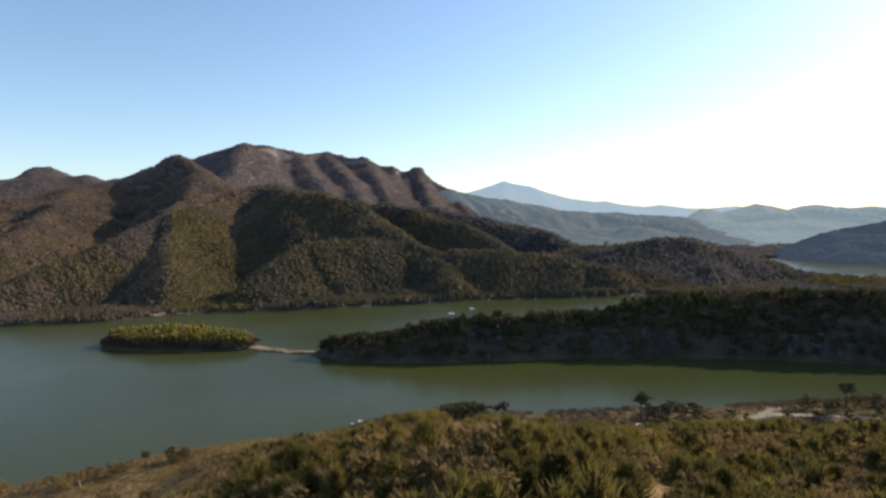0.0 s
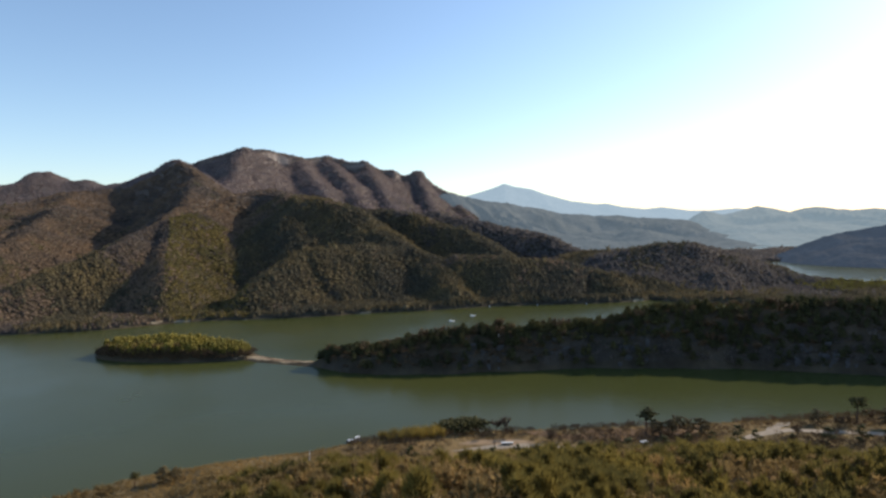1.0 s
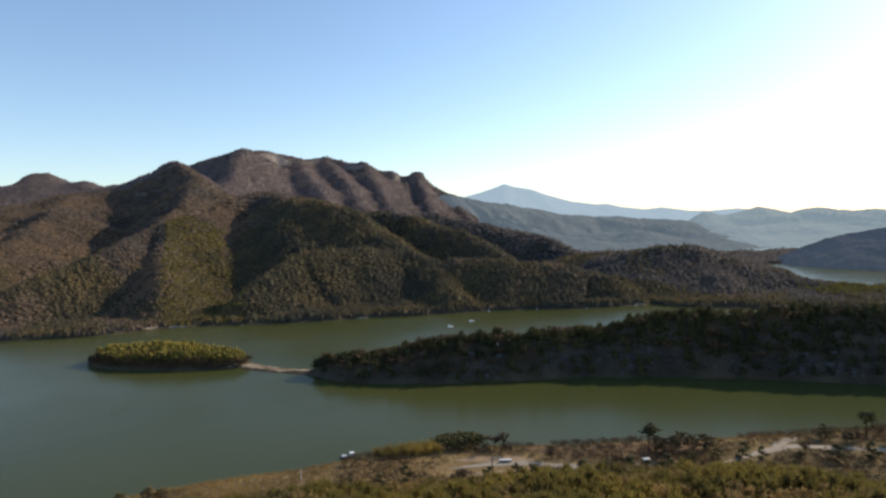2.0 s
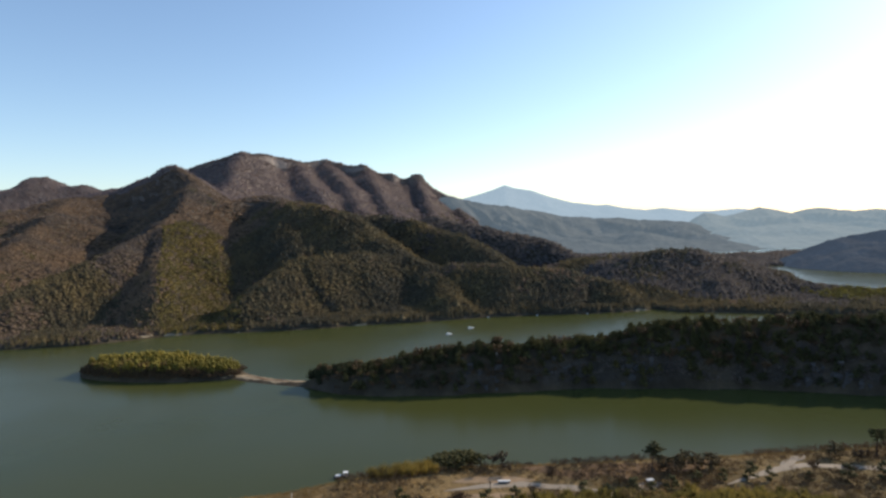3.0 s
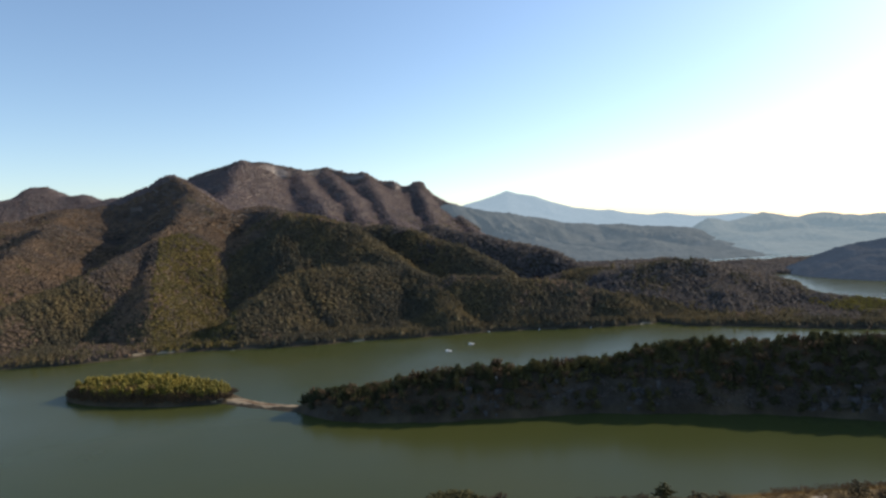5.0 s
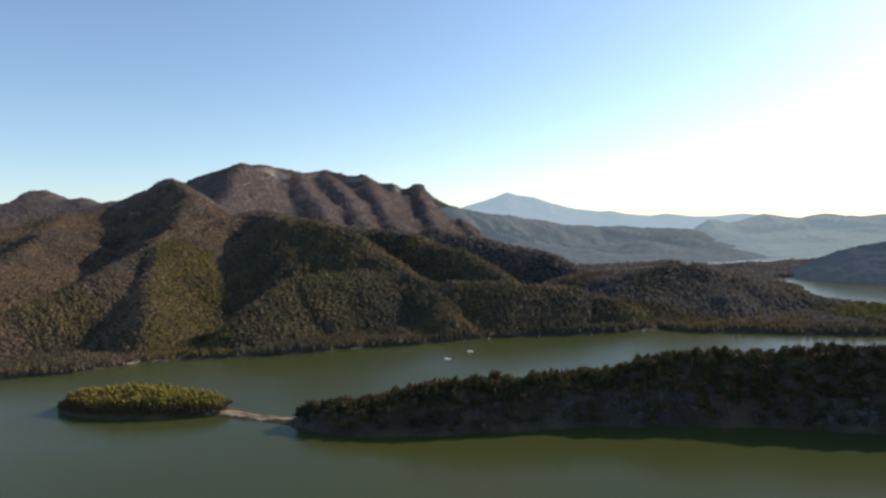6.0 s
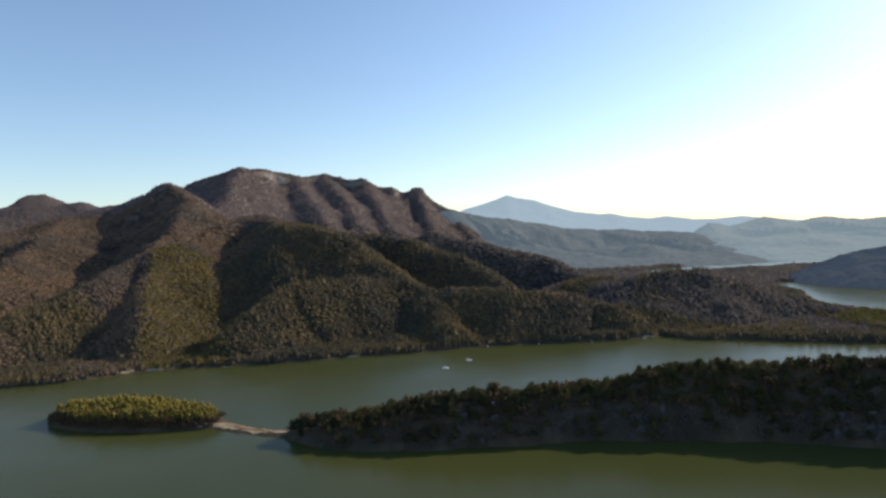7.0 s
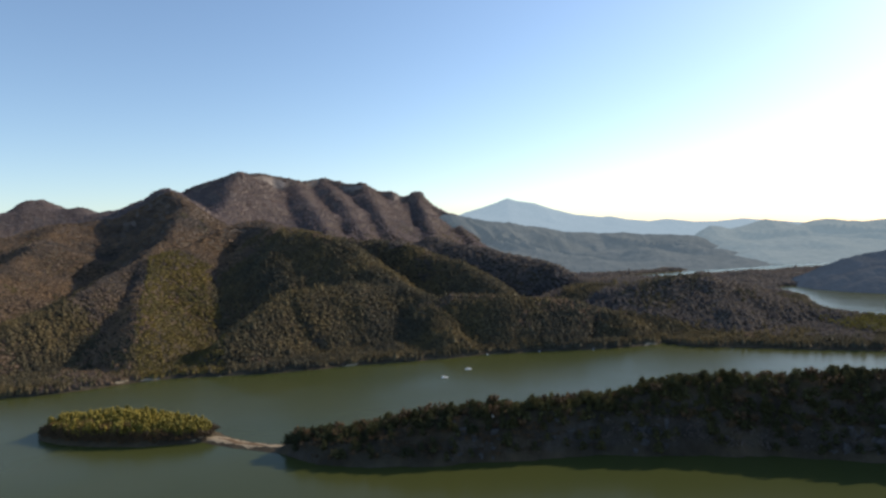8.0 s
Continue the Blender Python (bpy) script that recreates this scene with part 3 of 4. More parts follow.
def pine_shape(rng, h, r, low, clumps, clump, flat=0.6, girth=0.028):
    """Trunk with limbs, and a crown of needle clumps from low*h up. flat: how flat the clumps lie."""
    lean = rng.uniform(-0.12, 0.12, 2) * h
    def spine(t):
        return np.array([lean[0] * t * t, lean[1] * t * t, h * t])
    wood = []
    for k in range(5):
        wood.append(stick(spine(k / 5), spine((k + 1) / 5), h * girth * (1 - k / 6), h * girth * (1 - (k + 1) / 6), 6))
    cs, ss = [], []
    limbs = max(5, clumps // 9)
    for k in range(limbs):
        t = low + (0.97 - low) * (k + rng.rand()) / limbs
        a = k * 2.4 + rng.uniform(-0.4, 0.4)
        u = (t - low) / (1 - low)
        reach = r * (0.35 + 0.75 * math.sin(math.pi * min(1, 0.28 + 0.68 * u))) * rng.uniform(0.75, 1.15)
        base = spine(t)
        tip = base + np.array([math.cos(a) * reach, math.sin(a) * reach, h * rng.uniform(0.0, 0.09)])
        wood.append(stick(base, tip, h * 0.010, h * 0.003, 4))
        for j in range(max(3, clumps // limbs)):
            w = rng.uniform(0.35, 1.05)
            cs.append(base + (tip - base) * w + rng.normal(0, clump * 0.55, 3) * (1, 1, 0.6))
            ss.append(np.array([1, 1, flat]) * clump * rng.uniform(0.6, 1.25))
    for j in range(4):
        cs.append(spine(1.0) + rng.normal(0, clump * 0.5, 3))
        ss.append(np.array([0.8, 0.8, 0.8]) * clump)
    leaf = [blobs(rng, np.array(cs), np.array(ss), rough=0.45)]
    leaf.append(slivers(rng, int(clumps * 1.5), spine(0.5 + low / 2), (r, r, h * (1 - low) * 0.5), min(0.5, clump * 1.9), clump * 0.11))
    return joined(wood), joined(leaf)


def bare_shape(rng, h, r, twigs, solid=True, fine=0.014):
    """A leafless bushy tree: forked stems and a haze of fine twigs."""
    wood, ends = [], []
    for k in range(5):
        a = rng.uniform(0, 6.28)
        mid = np.array([math.cos(a) * r * 0.3, math.sin(a) * r * 0.3, h * rng.uniform(0.35, 0.5)])
        wood.append(stick((0, 0, -0.1), mid, h * 0.018, h * 0.010, 4))
        for j in range(3):
            b = a + rng.uniform(-1.1, 1.1)
            tip = np.array([math.cos(b) * r * rng.uniform(0.4, 0.9), math.sin(b) * r * rng.uniform(0.4, 0.9), h * rng.uniform(0.65, 0.98)])
            wood.append(stick(mid, tip, h * 0.009, h * 0.003, 3))
            ends.append(tip)
    leaf = [slivers(rng, twigs // len(ends), e - (0, 0, h * 0.12), (r * 0.35, r * 0.35, h * 0.22), h * 0.22, h * fine, 0.9) for e in ends]
    if solid:
        leaf.append(blobs(rng, np.array(ends) - (0, 0, h * 0.1), np.full((len(ends), 3), r * 0.24), rough=0.6))
    return joined(wood), joined(leaf)


def bush_shape(rng, h, r, blades, cores, width=0.05, length=0.55):
    """A small dense conifer: a mound of upswept needle sprays round a dark core, on a short trunk."""
    wood = [stick((0, 0, -0.15), (0, 0, h * 0.8), h * 0.03, h * 0.01, 5)]
    u, a = rng.rand(blades) ** 0.8, rng.uniform(0, 6.28, blades)
    lobes = 1 + 0.28 * np.sin(3 * a + rng.uniform(0, 6.28)) + 0.18 * np.sin(5 * a + rng.uniform(0, 6.28))
    rad = r * lobes * (1 - u) ** 0.62 * rng.uniform(0.55, 1.05, blades)
    p = np.stack([rad * np.cos(a), rad * np.sin(a), h * (0.08 + 0.84 * u)], 1)
    d = np.stack([np.cos(a), np.sin(a), 1.1 + 0.8 * u], 1) + rng.normal(0, 0.4, (blades, 3))
    d /= np.linalg.norm(d, axis=1)[:, None]
    s = np.cross(d, rng.normal(0, 1, (blades, 3)))
    s /= np.linalg.norm(s, axis=1)[:, None]
    ln = length * rng.uniform(0.6, 1.4, (blades, 1))
    leaf = [(np.stack([p - s * width, p + s * width, p + d * ln], 1).reshape(-1, 3), np.arange(3 * blades).reshape(-1, 3))]
    u, a = rng.rand(cores), rng.uniform(0, 6.28, cores)
    c = np.stack([0.45 * r * (1 - u) * np.cos(a), 0.45 * r * (1 - u) * np.sin(a), h * (0.15 + 0.55 * u)], 1)
    leaf.append(blobs(rng, c, np.stack([r * (0.55 - 0.3 * u), r * (0.55 - 0.3 * u), h * (0.25 - 0.05 * u)], 1), rough=0.3))
    return joined(wood), joined(leaf)


def bamboo_shape(rng, h, r, clumps):
    """A slender evergreen: a thin stem in a feathery upright plume."""
    wood = [stick((0, 0, -0.1), (0, 0, h * 0.5), 0.06, 0.05, 5), stick((0, 0, h * 0.5), (0.1, 0, h * 0.95), 0.05, 0.02, 5)]
    t = rng.rand(clumps) ** 0.7
    a = rng.uniform(0, 6.28, clumps)
    rad = r * np.sqrt(rng.rand(clumps)) * (1.05 - 0.75 * t)
    cs = np.stack([rad * np.cos(a), rad * np.sin(a), h * (0.22 + 0.78 * t)], 1)
    ss = np.stack([np.full(clumps, 0.24), np.full(clumps, 0.24), np.full(clumps, 0.42)], 1) * rng.uniform(0.6, 1.3, (clumps, 1))
    leaf = [blobs(rng, cs, ss, rough=0.5), slivers(rng, clumps * 2, (0, 0, h * 0.6), (r * 0.9, r * 0.9, h * 0.42), 0.6, 0.06, 0.8)]
    return joined(wood), joined(leaf)


def tree_thing(name, shape, leaf_material, label, category, group, leaf_name="crown"):
    root = new(name)
    root.empty_display_size = 0.3
    for nm, (v, f), material in (("trunk", shape[0], M_BARK), (leaf_name, shape[1], leaf_material)):
        ob = new(nm, mesh_from(nm, v, f, material, True))
        ob.parent = root
    return tagged(root, label, category, group)


def plant(proto, spots, rng, lo=0.8, hi=1.25):
    """Places a thing and its copies; the first spot takes the thing itself."""
    spots = np.array(spots, float).reshape(-1, 2)
    for k, ((x, y), z) in enumerate(zip(spots, land(spots[:, 0], spots[:, 1]))):
        size, tall = rng.uniform(lo, hi), rng.uniform(0.88, 1.15)
        m = Matrix.Translation((x, y, z - 0.12)) @ Matrix.Rotation(rng.uniform(0, 6.28), 4, "Z") @ Matrix.Diagonal((size, size, size * tall, 1))
        made = copy_thing(proto, Matrix.Identity(4)) if k else proto
        made.matrix_basis = m


def scatter(rng, x0, x1, y0, y1, gap, keep):
    """Uneven spots on a jittered lattice, where keep(X, Y, Z) holds."""
    X, Y = np.meshgrid(np.arange(x0, x1, gap), np.arange(y0, y1, gap))
    X = X + gap * 0.5 * (np.arange(X.shape[0]) % 2)[:, None]
    X, Y = X.ravel() + rng.uniform(-0.48, 0.48, X.size) * gap, Y.ravel() + rng.uniform(-0.48, 0.48, Y.size) * gap
    Z = ground_z(X, Y)
    ok = keep(X, Y, Z)
    return X[ok], Y[ok], Z[ok]


def strewn(name, shapes, X, Y, Z, rng, material, lo=0.8, hi=1.25):
    """Many small plants as one mesh, each a turned and scaled copy of one of the shapes."""
    vs, fs, k = [], [], 0
    pick = rng.randint(0, len(shapes), len(X))
    for i, (v, f) in enumerate(shapes):
        at = np.nonzero(pick == i)[0]
        if not len(at):
            continue
        a, s, h = rng.uniform(0, 6.28, len(at)), rng.uniform(lo, hi, len(at)), rng.uniform(0.85, 1.2, len(at))
        ca, sa = (np.cos(a) * s)[:, None], (np.sin(a) * s)[:, None]
        w = np.stack([v[None, :, 0] * ca - v[None, :, 1] * sa + X[at, None], v[None, :, 0] * sa + v[None, :, 1] * ca + Y[at, None],
                      v[None, :, 2] * (s * h)[:, None] + Z[at, None] - 0.1], -1)
        vs.append(w.reshape(-1, 3))
        fs.append((f[None] + k + (np.arange(len(at)) * len(v))[:, None, None]).reshape(-1, 3))
        k += w.shape[0] * w.shape[1]
    return new(name, mesh_from(name, np.concatenate(vs), np.concatenate(fs), material, True))


# ---- woods on the far hills ----
def tufted(rng, tufts, spread=0.8, length=0.9, width=0.18):
    """A far tree crown of unit size: a low core and a brush of upright tufts."""
    return joined([(CONE_V * (1.0, 1.0, 0.8), CONE_F), slivers(rng, tufts, (0, 0, 0.25), (spread, spread, 0.5), length, width, 1.0)])


def far_canopy(name, X, Y, Z, rng, size, tall, material, label, tufts=11):
    """Far woods as one mesh; tall: height to width of the crowns."""
    n = len(X)
    shapes = [tufted(rng, tufts) for k in range(8)]
    V, F = np.array([v for v, f in shapes]), shapes[0][1]
    s = size * np.clip(np.exp(rng.normal(0, 0.25, n)), 0.55, 1.8)
    h = s * tall * np.where(rng.rand(n) < 0.10, 1.5, 1.0) * rng.uniform(0.75, 1.3, n)  # a few trees stand above the rest
    a = rng.uniform(0, 2 * np.pi, n)
    v = V[rng.randint(0, len(shapes), n)]
    ca, sa = (np.cos(a) * s)[:, None], (np.sin(a) * s)[:, None]
    v = np.stack([v[..., 0] * ca - v[..., 1] * sa + X[:, None], v[..., 0] * sa + v[..., 1] * ca + Y[:, None], (v[..., 2] + 0.35) * h[:, None] + Z[:, None]], -1)
    f = F[None] + (np.arange(n) * V.shape[1])[:, None, None]
    return tagged(new(name, mesh_from(name, v.reshape(-1, 3), f.reshape(-1, 3), material, True)), label, "forest", kind="stuff")


SPUR = [(-262, 615, 0), (-238, 556, 0), (-221, 515, 0), (-209, 478, 0), (-193, 437, 0), (-170, 390, 0)]


def pine_share(X, Y, Z):
    """How much of the wood is pine: little on the high and western slopes, most on the spurs by the water."""
    east = np.clip((X + 215) / 70, 0, 1)
    low = np.clip((96 - Z) / 25, 0, 1)
    west_low = np.clip((56 - Z) / 14, 0, 1) * np.clip((560 - Y) / 60, 0, 1) * 0.62
    patch = 1.5 * (fbm(X / 34, Y / 34, 3) - 0.5)
    hill = (Y > 585 - 0.81 * X) & (X > 90)
    return np.where(hill, 0.42 + patch, np.clip(np.maximum(0.92 * east * low, west_low) + patch, 0.03, 0.97))


def spur_east_side(X, Y):
    """The olive-green woods down the eastern side of the western spur."""
    d, way, height, side = along(X, Y, SPUR)
    return (side > 0) & (d < 48 + 24 * (fbm(X / 20, Y / 20, 2) - 0.5)) & (way > 40)


rng = np.random.RandomState(11)
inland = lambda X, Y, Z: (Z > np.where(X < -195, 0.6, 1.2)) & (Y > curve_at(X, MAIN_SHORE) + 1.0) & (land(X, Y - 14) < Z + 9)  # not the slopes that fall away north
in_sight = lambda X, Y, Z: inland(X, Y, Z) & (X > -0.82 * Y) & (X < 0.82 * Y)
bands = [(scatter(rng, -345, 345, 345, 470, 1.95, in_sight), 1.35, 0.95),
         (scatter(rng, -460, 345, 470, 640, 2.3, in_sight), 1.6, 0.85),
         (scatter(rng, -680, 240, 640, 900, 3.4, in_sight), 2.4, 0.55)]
for (X, Y, Z), size, tall in bands:
    is_pine = pine_share(X, Y, Z) > rng.uniform(0.30, 0.70, len(X))
    olive = spur_east_side(X, Y) & (rng.rand(len(X)) < 0.85)
    # side valley: every tree, pine too, takes the grey with haze in its colour
    far = (Y > 640) & (X > -40)
    grey = (Y > 585 - 0.81 * X) & (X > 90) & ~olive
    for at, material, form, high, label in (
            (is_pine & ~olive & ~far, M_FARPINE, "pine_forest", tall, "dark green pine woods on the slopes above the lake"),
            (olive, M_OLIVE, "olive_forest", 0.8 * tall, "olive-green woods down the east side of the western spur"),
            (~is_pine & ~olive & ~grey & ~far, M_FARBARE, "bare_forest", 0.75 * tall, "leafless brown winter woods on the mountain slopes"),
            (far, M_HAZEGREY, "bare_forest", tall, "woods in the side valley below the mountain, greyed for haze"),
            (~is_pine & grey & ~far, M_HAZEGREY, "bare_forest", 0.85 * tall, "leafless grey-brown woods by the lake arm, paled for haze")):
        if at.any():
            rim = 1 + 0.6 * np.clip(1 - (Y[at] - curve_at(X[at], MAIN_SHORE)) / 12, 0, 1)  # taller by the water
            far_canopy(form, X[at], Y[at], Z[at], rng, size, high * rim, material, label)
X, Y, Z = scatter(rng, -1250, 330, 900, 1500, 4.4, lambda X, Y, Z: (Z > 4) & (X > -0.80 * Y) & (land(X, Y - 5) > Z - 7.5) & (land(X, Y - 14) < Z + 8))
# mountain haze sits in the tree colour here
far_canopy("bare_forest", X, Y, Z, rng, 2.6, 0.42, M_HAZEHIGH, "leafless woods high on the mountain, greyed for haze", 4)
X, Y, Z = scatter(rng, 110, 560, 560, 1010, 3.2, lambda X, Y, Z: (Z > 1.4) & (X < 0.95 * Y) & ((X > 330) | (Y > 900) | ((X > 240) & (Y > 640))))
far_canopy("bare_forest", X, Y, Z, rng, 1.9, 0.7, M_HAZEGREY, "leafless woods on the low spit beyond the lake arm", 5)

# ---- the wooded island ----
rng = np.random.RandomState(21)
X, Y, Z = scatter(rng, -172, -78, 262, 308, 2.6, lambda X, Y, Z: island(X, Y) > np.where(X > -97, 1.7, 2.5))
protos = [tree_thing("bamboo_tree", bamboo_shape(rng, rng.uniform(3.0, 3.7), rng.uniform(1.0, 1.3), 60), M_BAMBOO, "yellow-green feathery evergreen tree on the small island", "tree", "trees on the island") for k in range(5)]
brown = (X < -112) & (island(X, Y) < 4.2) & (Y < 289) & (rng.rand(len(X)) < 0.7)
plant(tree_thing("bare_tree", bare_shape(rng, 3.2, 1.5, 300), M_SCRUB, "leafless straw-brown tree on the small island", "tree", "trees on the island"), np.stack([X[brown], Y[brown]], 1), rng, 0.8, 1.1)
X, Y = X[~brown], Y[~brown]
low = np.where(X > -108, 0.82, 1.0)  # the eastern end is lower
for k, p in enumerate(protos):
    at = np.arange(len(X))[k::5]
    tall = at[low[at] > 0.9]
    short = at[low[at] <= 0.9]
    plant(p, np.stack([X[tall], Y[tall]], 1), rng, 1.05, 1.4)
    plant(copy_thing(p, Matrix.Identity(4)), np.stack([X[short], Y[short]], 1), rng, 0.65, 0.9)
X, Y, Z = scatter(rng, -172, -78, 262, 308, 1.3, lambda X, Y, Z: island(X, Y) > np.where(X > -97, 1.6, 2.4))
strewn("bamboo_thicket", [bamboo_shape(rng, 2.8, 0.8, 10)[1] for k in range(5)], X, Y, Z, rng, M_BAMBOO, 0.85, 1.3)
tagged(bpy.data.objects["bamboo_thicket"], "dense yellow-green thicket over the small island", "thicket", kind="stuff")
X, Y, Z = scatter(rng, -168, -78, 262, 308, 1.1, lambda X, Y, Z: (island(X, Y) > 0.25) & (island(X, Y) < np.where(X > -97, 1.8, 3.3)) & (X < -83))
strewn("shore_scrub", [bare_shape(rng, 2.3, 1.0, 80, False, 0.05)[1] for k in range(3)], X, Y, Z, rng, M_BARE)
tagged(bpy.data.objects["shore_scrub"], "low brown scrub along the island shore", "scrub", kind="stuff")

# ---- the wooded peninsula ----
rng = np.random.RandomState(31)
crest_y = lambda X: np.interp(X, [p[0] for p in PEN_CREST], [p[1] for p in PEN_CREST])
X, Y, Z = scatter(rng, -46, 178, 228, 268, 4.2, lambda X, Y, Z: (np.abs(Y - crest_y(X) - 1) < 7.5) & (Z > 3))
sel = rng.permutation(len(X))[:296]
protos = [tree_thing("pine_tree", bush_shape(rng, rng.uniform(3.4, 4.6), rng.uniform(1.8, 2.3), 420, 9, 0.10, 0.8), M_PINE, "dark green pine on the peninsula ridge", "tree", "trees on the peninsula ridge") for k in range(4)]
protos += [tree_thing("bare_tree", bare_shape(rng, 4.0, 2.0, 150), M_BARE, "leafless brown tree on the peninsula ridge", "tree", "trees on the peninsula ridge") for k in range(2)]
for k, p in enumerate(protos):
    plant(p, list(zip(X[sel[k::6]], Y[sel[k::6]])), rng, 0.7, 1.2)
keep_pen = lambda X, Y, Z: (peninsula(X, Y) > 0.55) & (fbm(X / 11 + 9, Y / 7) > np.where(Y < crest_y(X) - 6, np.where(X < 60, 0.12, 0.24), 0.0))
X, Y, Z = scatter(rng, -50, 230, 192, 290, 2.4, keep_pen)
face = Y < crest_y(X) - 5.5
is_pine = rng.rand(len(X)) < np.where(face, 0.38, 0.8)
ob = strewn("pine_wood", [bush_shape(rng, 3.0, 1.7, 78, 5, 0.16, 0.85)[1] for k in range(4)], X[is_pine], Y[is_pine], Z[is_pine], rng, M_PINE)
tagged(ob, "dense dark pines over the peninsula", "forest", kind="stuff")
ob = strewn("bare_wood", [bare_shape(rng, 2.8, 1.6, 75, False, 0.045)[1] for k in range(3)], X[~is_pine & ~face], Y[~is_pine & ~face], Z[~is_pine & ~face], rng, M_BARE)
tagged(ob, "leafless brown trees among the pines of the peninsula", "forest", kind="stuff")
# east of x = 60 the scrub is greyer, haze painted into its colour
for part_of, material, label in ((X < 60, M_BARE, "leafless brown scrub clinging to the peninsula cliff"), (X >= 60, M_HAZEGREY, "leafless scrub on the peninsula cliff, greyed for haze")):
    at = ~is_pine & face & part_of
    ob = strewn("cliff_scrub", [bare_shape(rng, 2.3, 1.6, 75, False, 0.05)[1] for k in range(3)], X[at], Y[at], Z[at], rng, material)
    tagged(ob, label, "scrub", kind="stuff")

rng = np.random.RandomState(35)
X, Y, Z = scatter(rng, 10, 150, 200, 250, 2.4, lambda X, Y, Z: (peninsula(X, Y) > 1.0) & (Y < crest_y(X) - 5) & (fbm(X / 13 + 3, Y / 20) > 0.55))
s = rng.uniform(0.5, 1.2, len(X))
v, f = blobs(rng, np.stack([X, Y, Z], 1), np.stack([s * rng.uniform(0.5, 1.0, len(s)), s * 0.35, s * rng.uniform(0.7, 1.7, len(s))], 1), (SLAB_V, SLAB_F), 0.7)
tagged(new("cliff_rock", mesh_from("cliff_rock", v, f, M_ROCK)), "grey rock outcrops in the peninsula cliff", "rock", kind="stuff")

# ---- the near hill ----
rng = np.random.RandomState(41)
def wooded(X, Y):
    """How far inside the young pine wood, whose western edge follows the spur."""
    return X - np.interp(Y, [40, 68, 98, 112, 125], [-34, -27, -37, -36, -20])


def on_hill(X, Y, Z):
    return (Z > np.where(X < -15, 3.0, 4.9)) & (Y < 127) & (np.abs(X - 5) < 0.95 * (Y + 12)) & (fbm(X / 7, Y / 7) > np.interp(wooded(X, Y), [-12, 0, 6], [0.64, 0.50, 0.28]))
X, Y, Z = scatter(rng, -90, 110, 34, 152, 2.1, on_hill)
green = 0.6 * fbm(X / 10 + 2, Y / 10) + 0.4 * fbm(X / 4 + 2, Y / 4) + np.interp(wooded(X, Y), [-8, 10, 40], [-0.2, 0.06, 0.14]) > rng.uniform(0.40, 0.64, len(X))
order = np.argsort(np.hypot(X - 5, Y - 62))
gi, bi = order[green[order]], order[~green[order]]
protos = [tree_thing("young_pine", bush_shape(rng, rng.uniform(2.0, 2.9), rng.uniform(1.1, 1.6), 620, 9, 0.05, 0.6), M_YOUNG, "bushy olive-green young pine on the near hillside", "tree", "pines on the near hillside") for k in range(5)]
for k, p in enumerate(protos):
    plant(p, list(zip(X[gi[k:260:5]], Y[gi[k:260:5]])), rng, 0.6, 1.45)
protos = [tree_thing("bare_shrub", bare_shape(rng, rng.uniform(2.0, 2.8), 1.2, 190), M_SCRUB, "dry brown leafless shrub on the near hillside", "shrub", "shrubs on the near hillside") for k in range(4)]
for k, p in enumerate(protos):
    plant(p, list(zip(X[bi[k:200:4]], Y[bi[k:200:4]])), rng, 0.7, 1.2)
gr, br = gi[260:], bi[200:]
ob = strewn("pine_thicket", [bush_shape(rng, 2.3, 1.4, 120, 6, 0.095, 0.75)[1] for k in range(5)], X[gr], Y[gr], Z[gr], rng, M_YOUNG, 0.6, 1.35)
tagged(ob, "thicket of olive-green young pines down the near hill", "forest", kind="stuff")
ob = strewn("shrub_thicket", [bare_shape(rng, 2.3, 1.25, 120, False, 0.042)[1] for k in range(4)], X[br], Y[br], Z[br], rng, M_SCRUB)
tagged(ob, "dry brown shrubs down the near hill", "scrub", kind="stuff")
X, Y, Z = scatter(rng, -100, 110, 34, 168, 1.35, lambda X, Y, Z: (Z > 0.9) & (np.abs(X - 5) < 0.95 * (Y + 12)) & (fbm(X / 10 + 30, Y / 10) > np.where(X < -5, 0.25, 0.42)) & ((Z > 4.6) | (Z < 3.2) | (X < -26)))
ob = strewn("dry_grass", [slivers(rng, 20, (0, 0, 0.1), (0.55, 0.55, 0.1), 0.75, 0.035, 1.2) for k in range(4)], X, Y, Z, rng, M_SCRUB)
tagged(ob, "dry yellow-brown winter grass on the near slope", "grass", kind="stuff")
X, Y, Z = scatter(rng, -150, 220, -140, 34, 3.4, lambda X, Y, Z: (Z > 3) & (fbm(X / 12, Y / 12) > 0.4))
far_canopy("hill_scrub", X, Y, Z, rng, 1.6, 0.8, M_YOUNG, "low scrub over the crown of the near hill", 14)


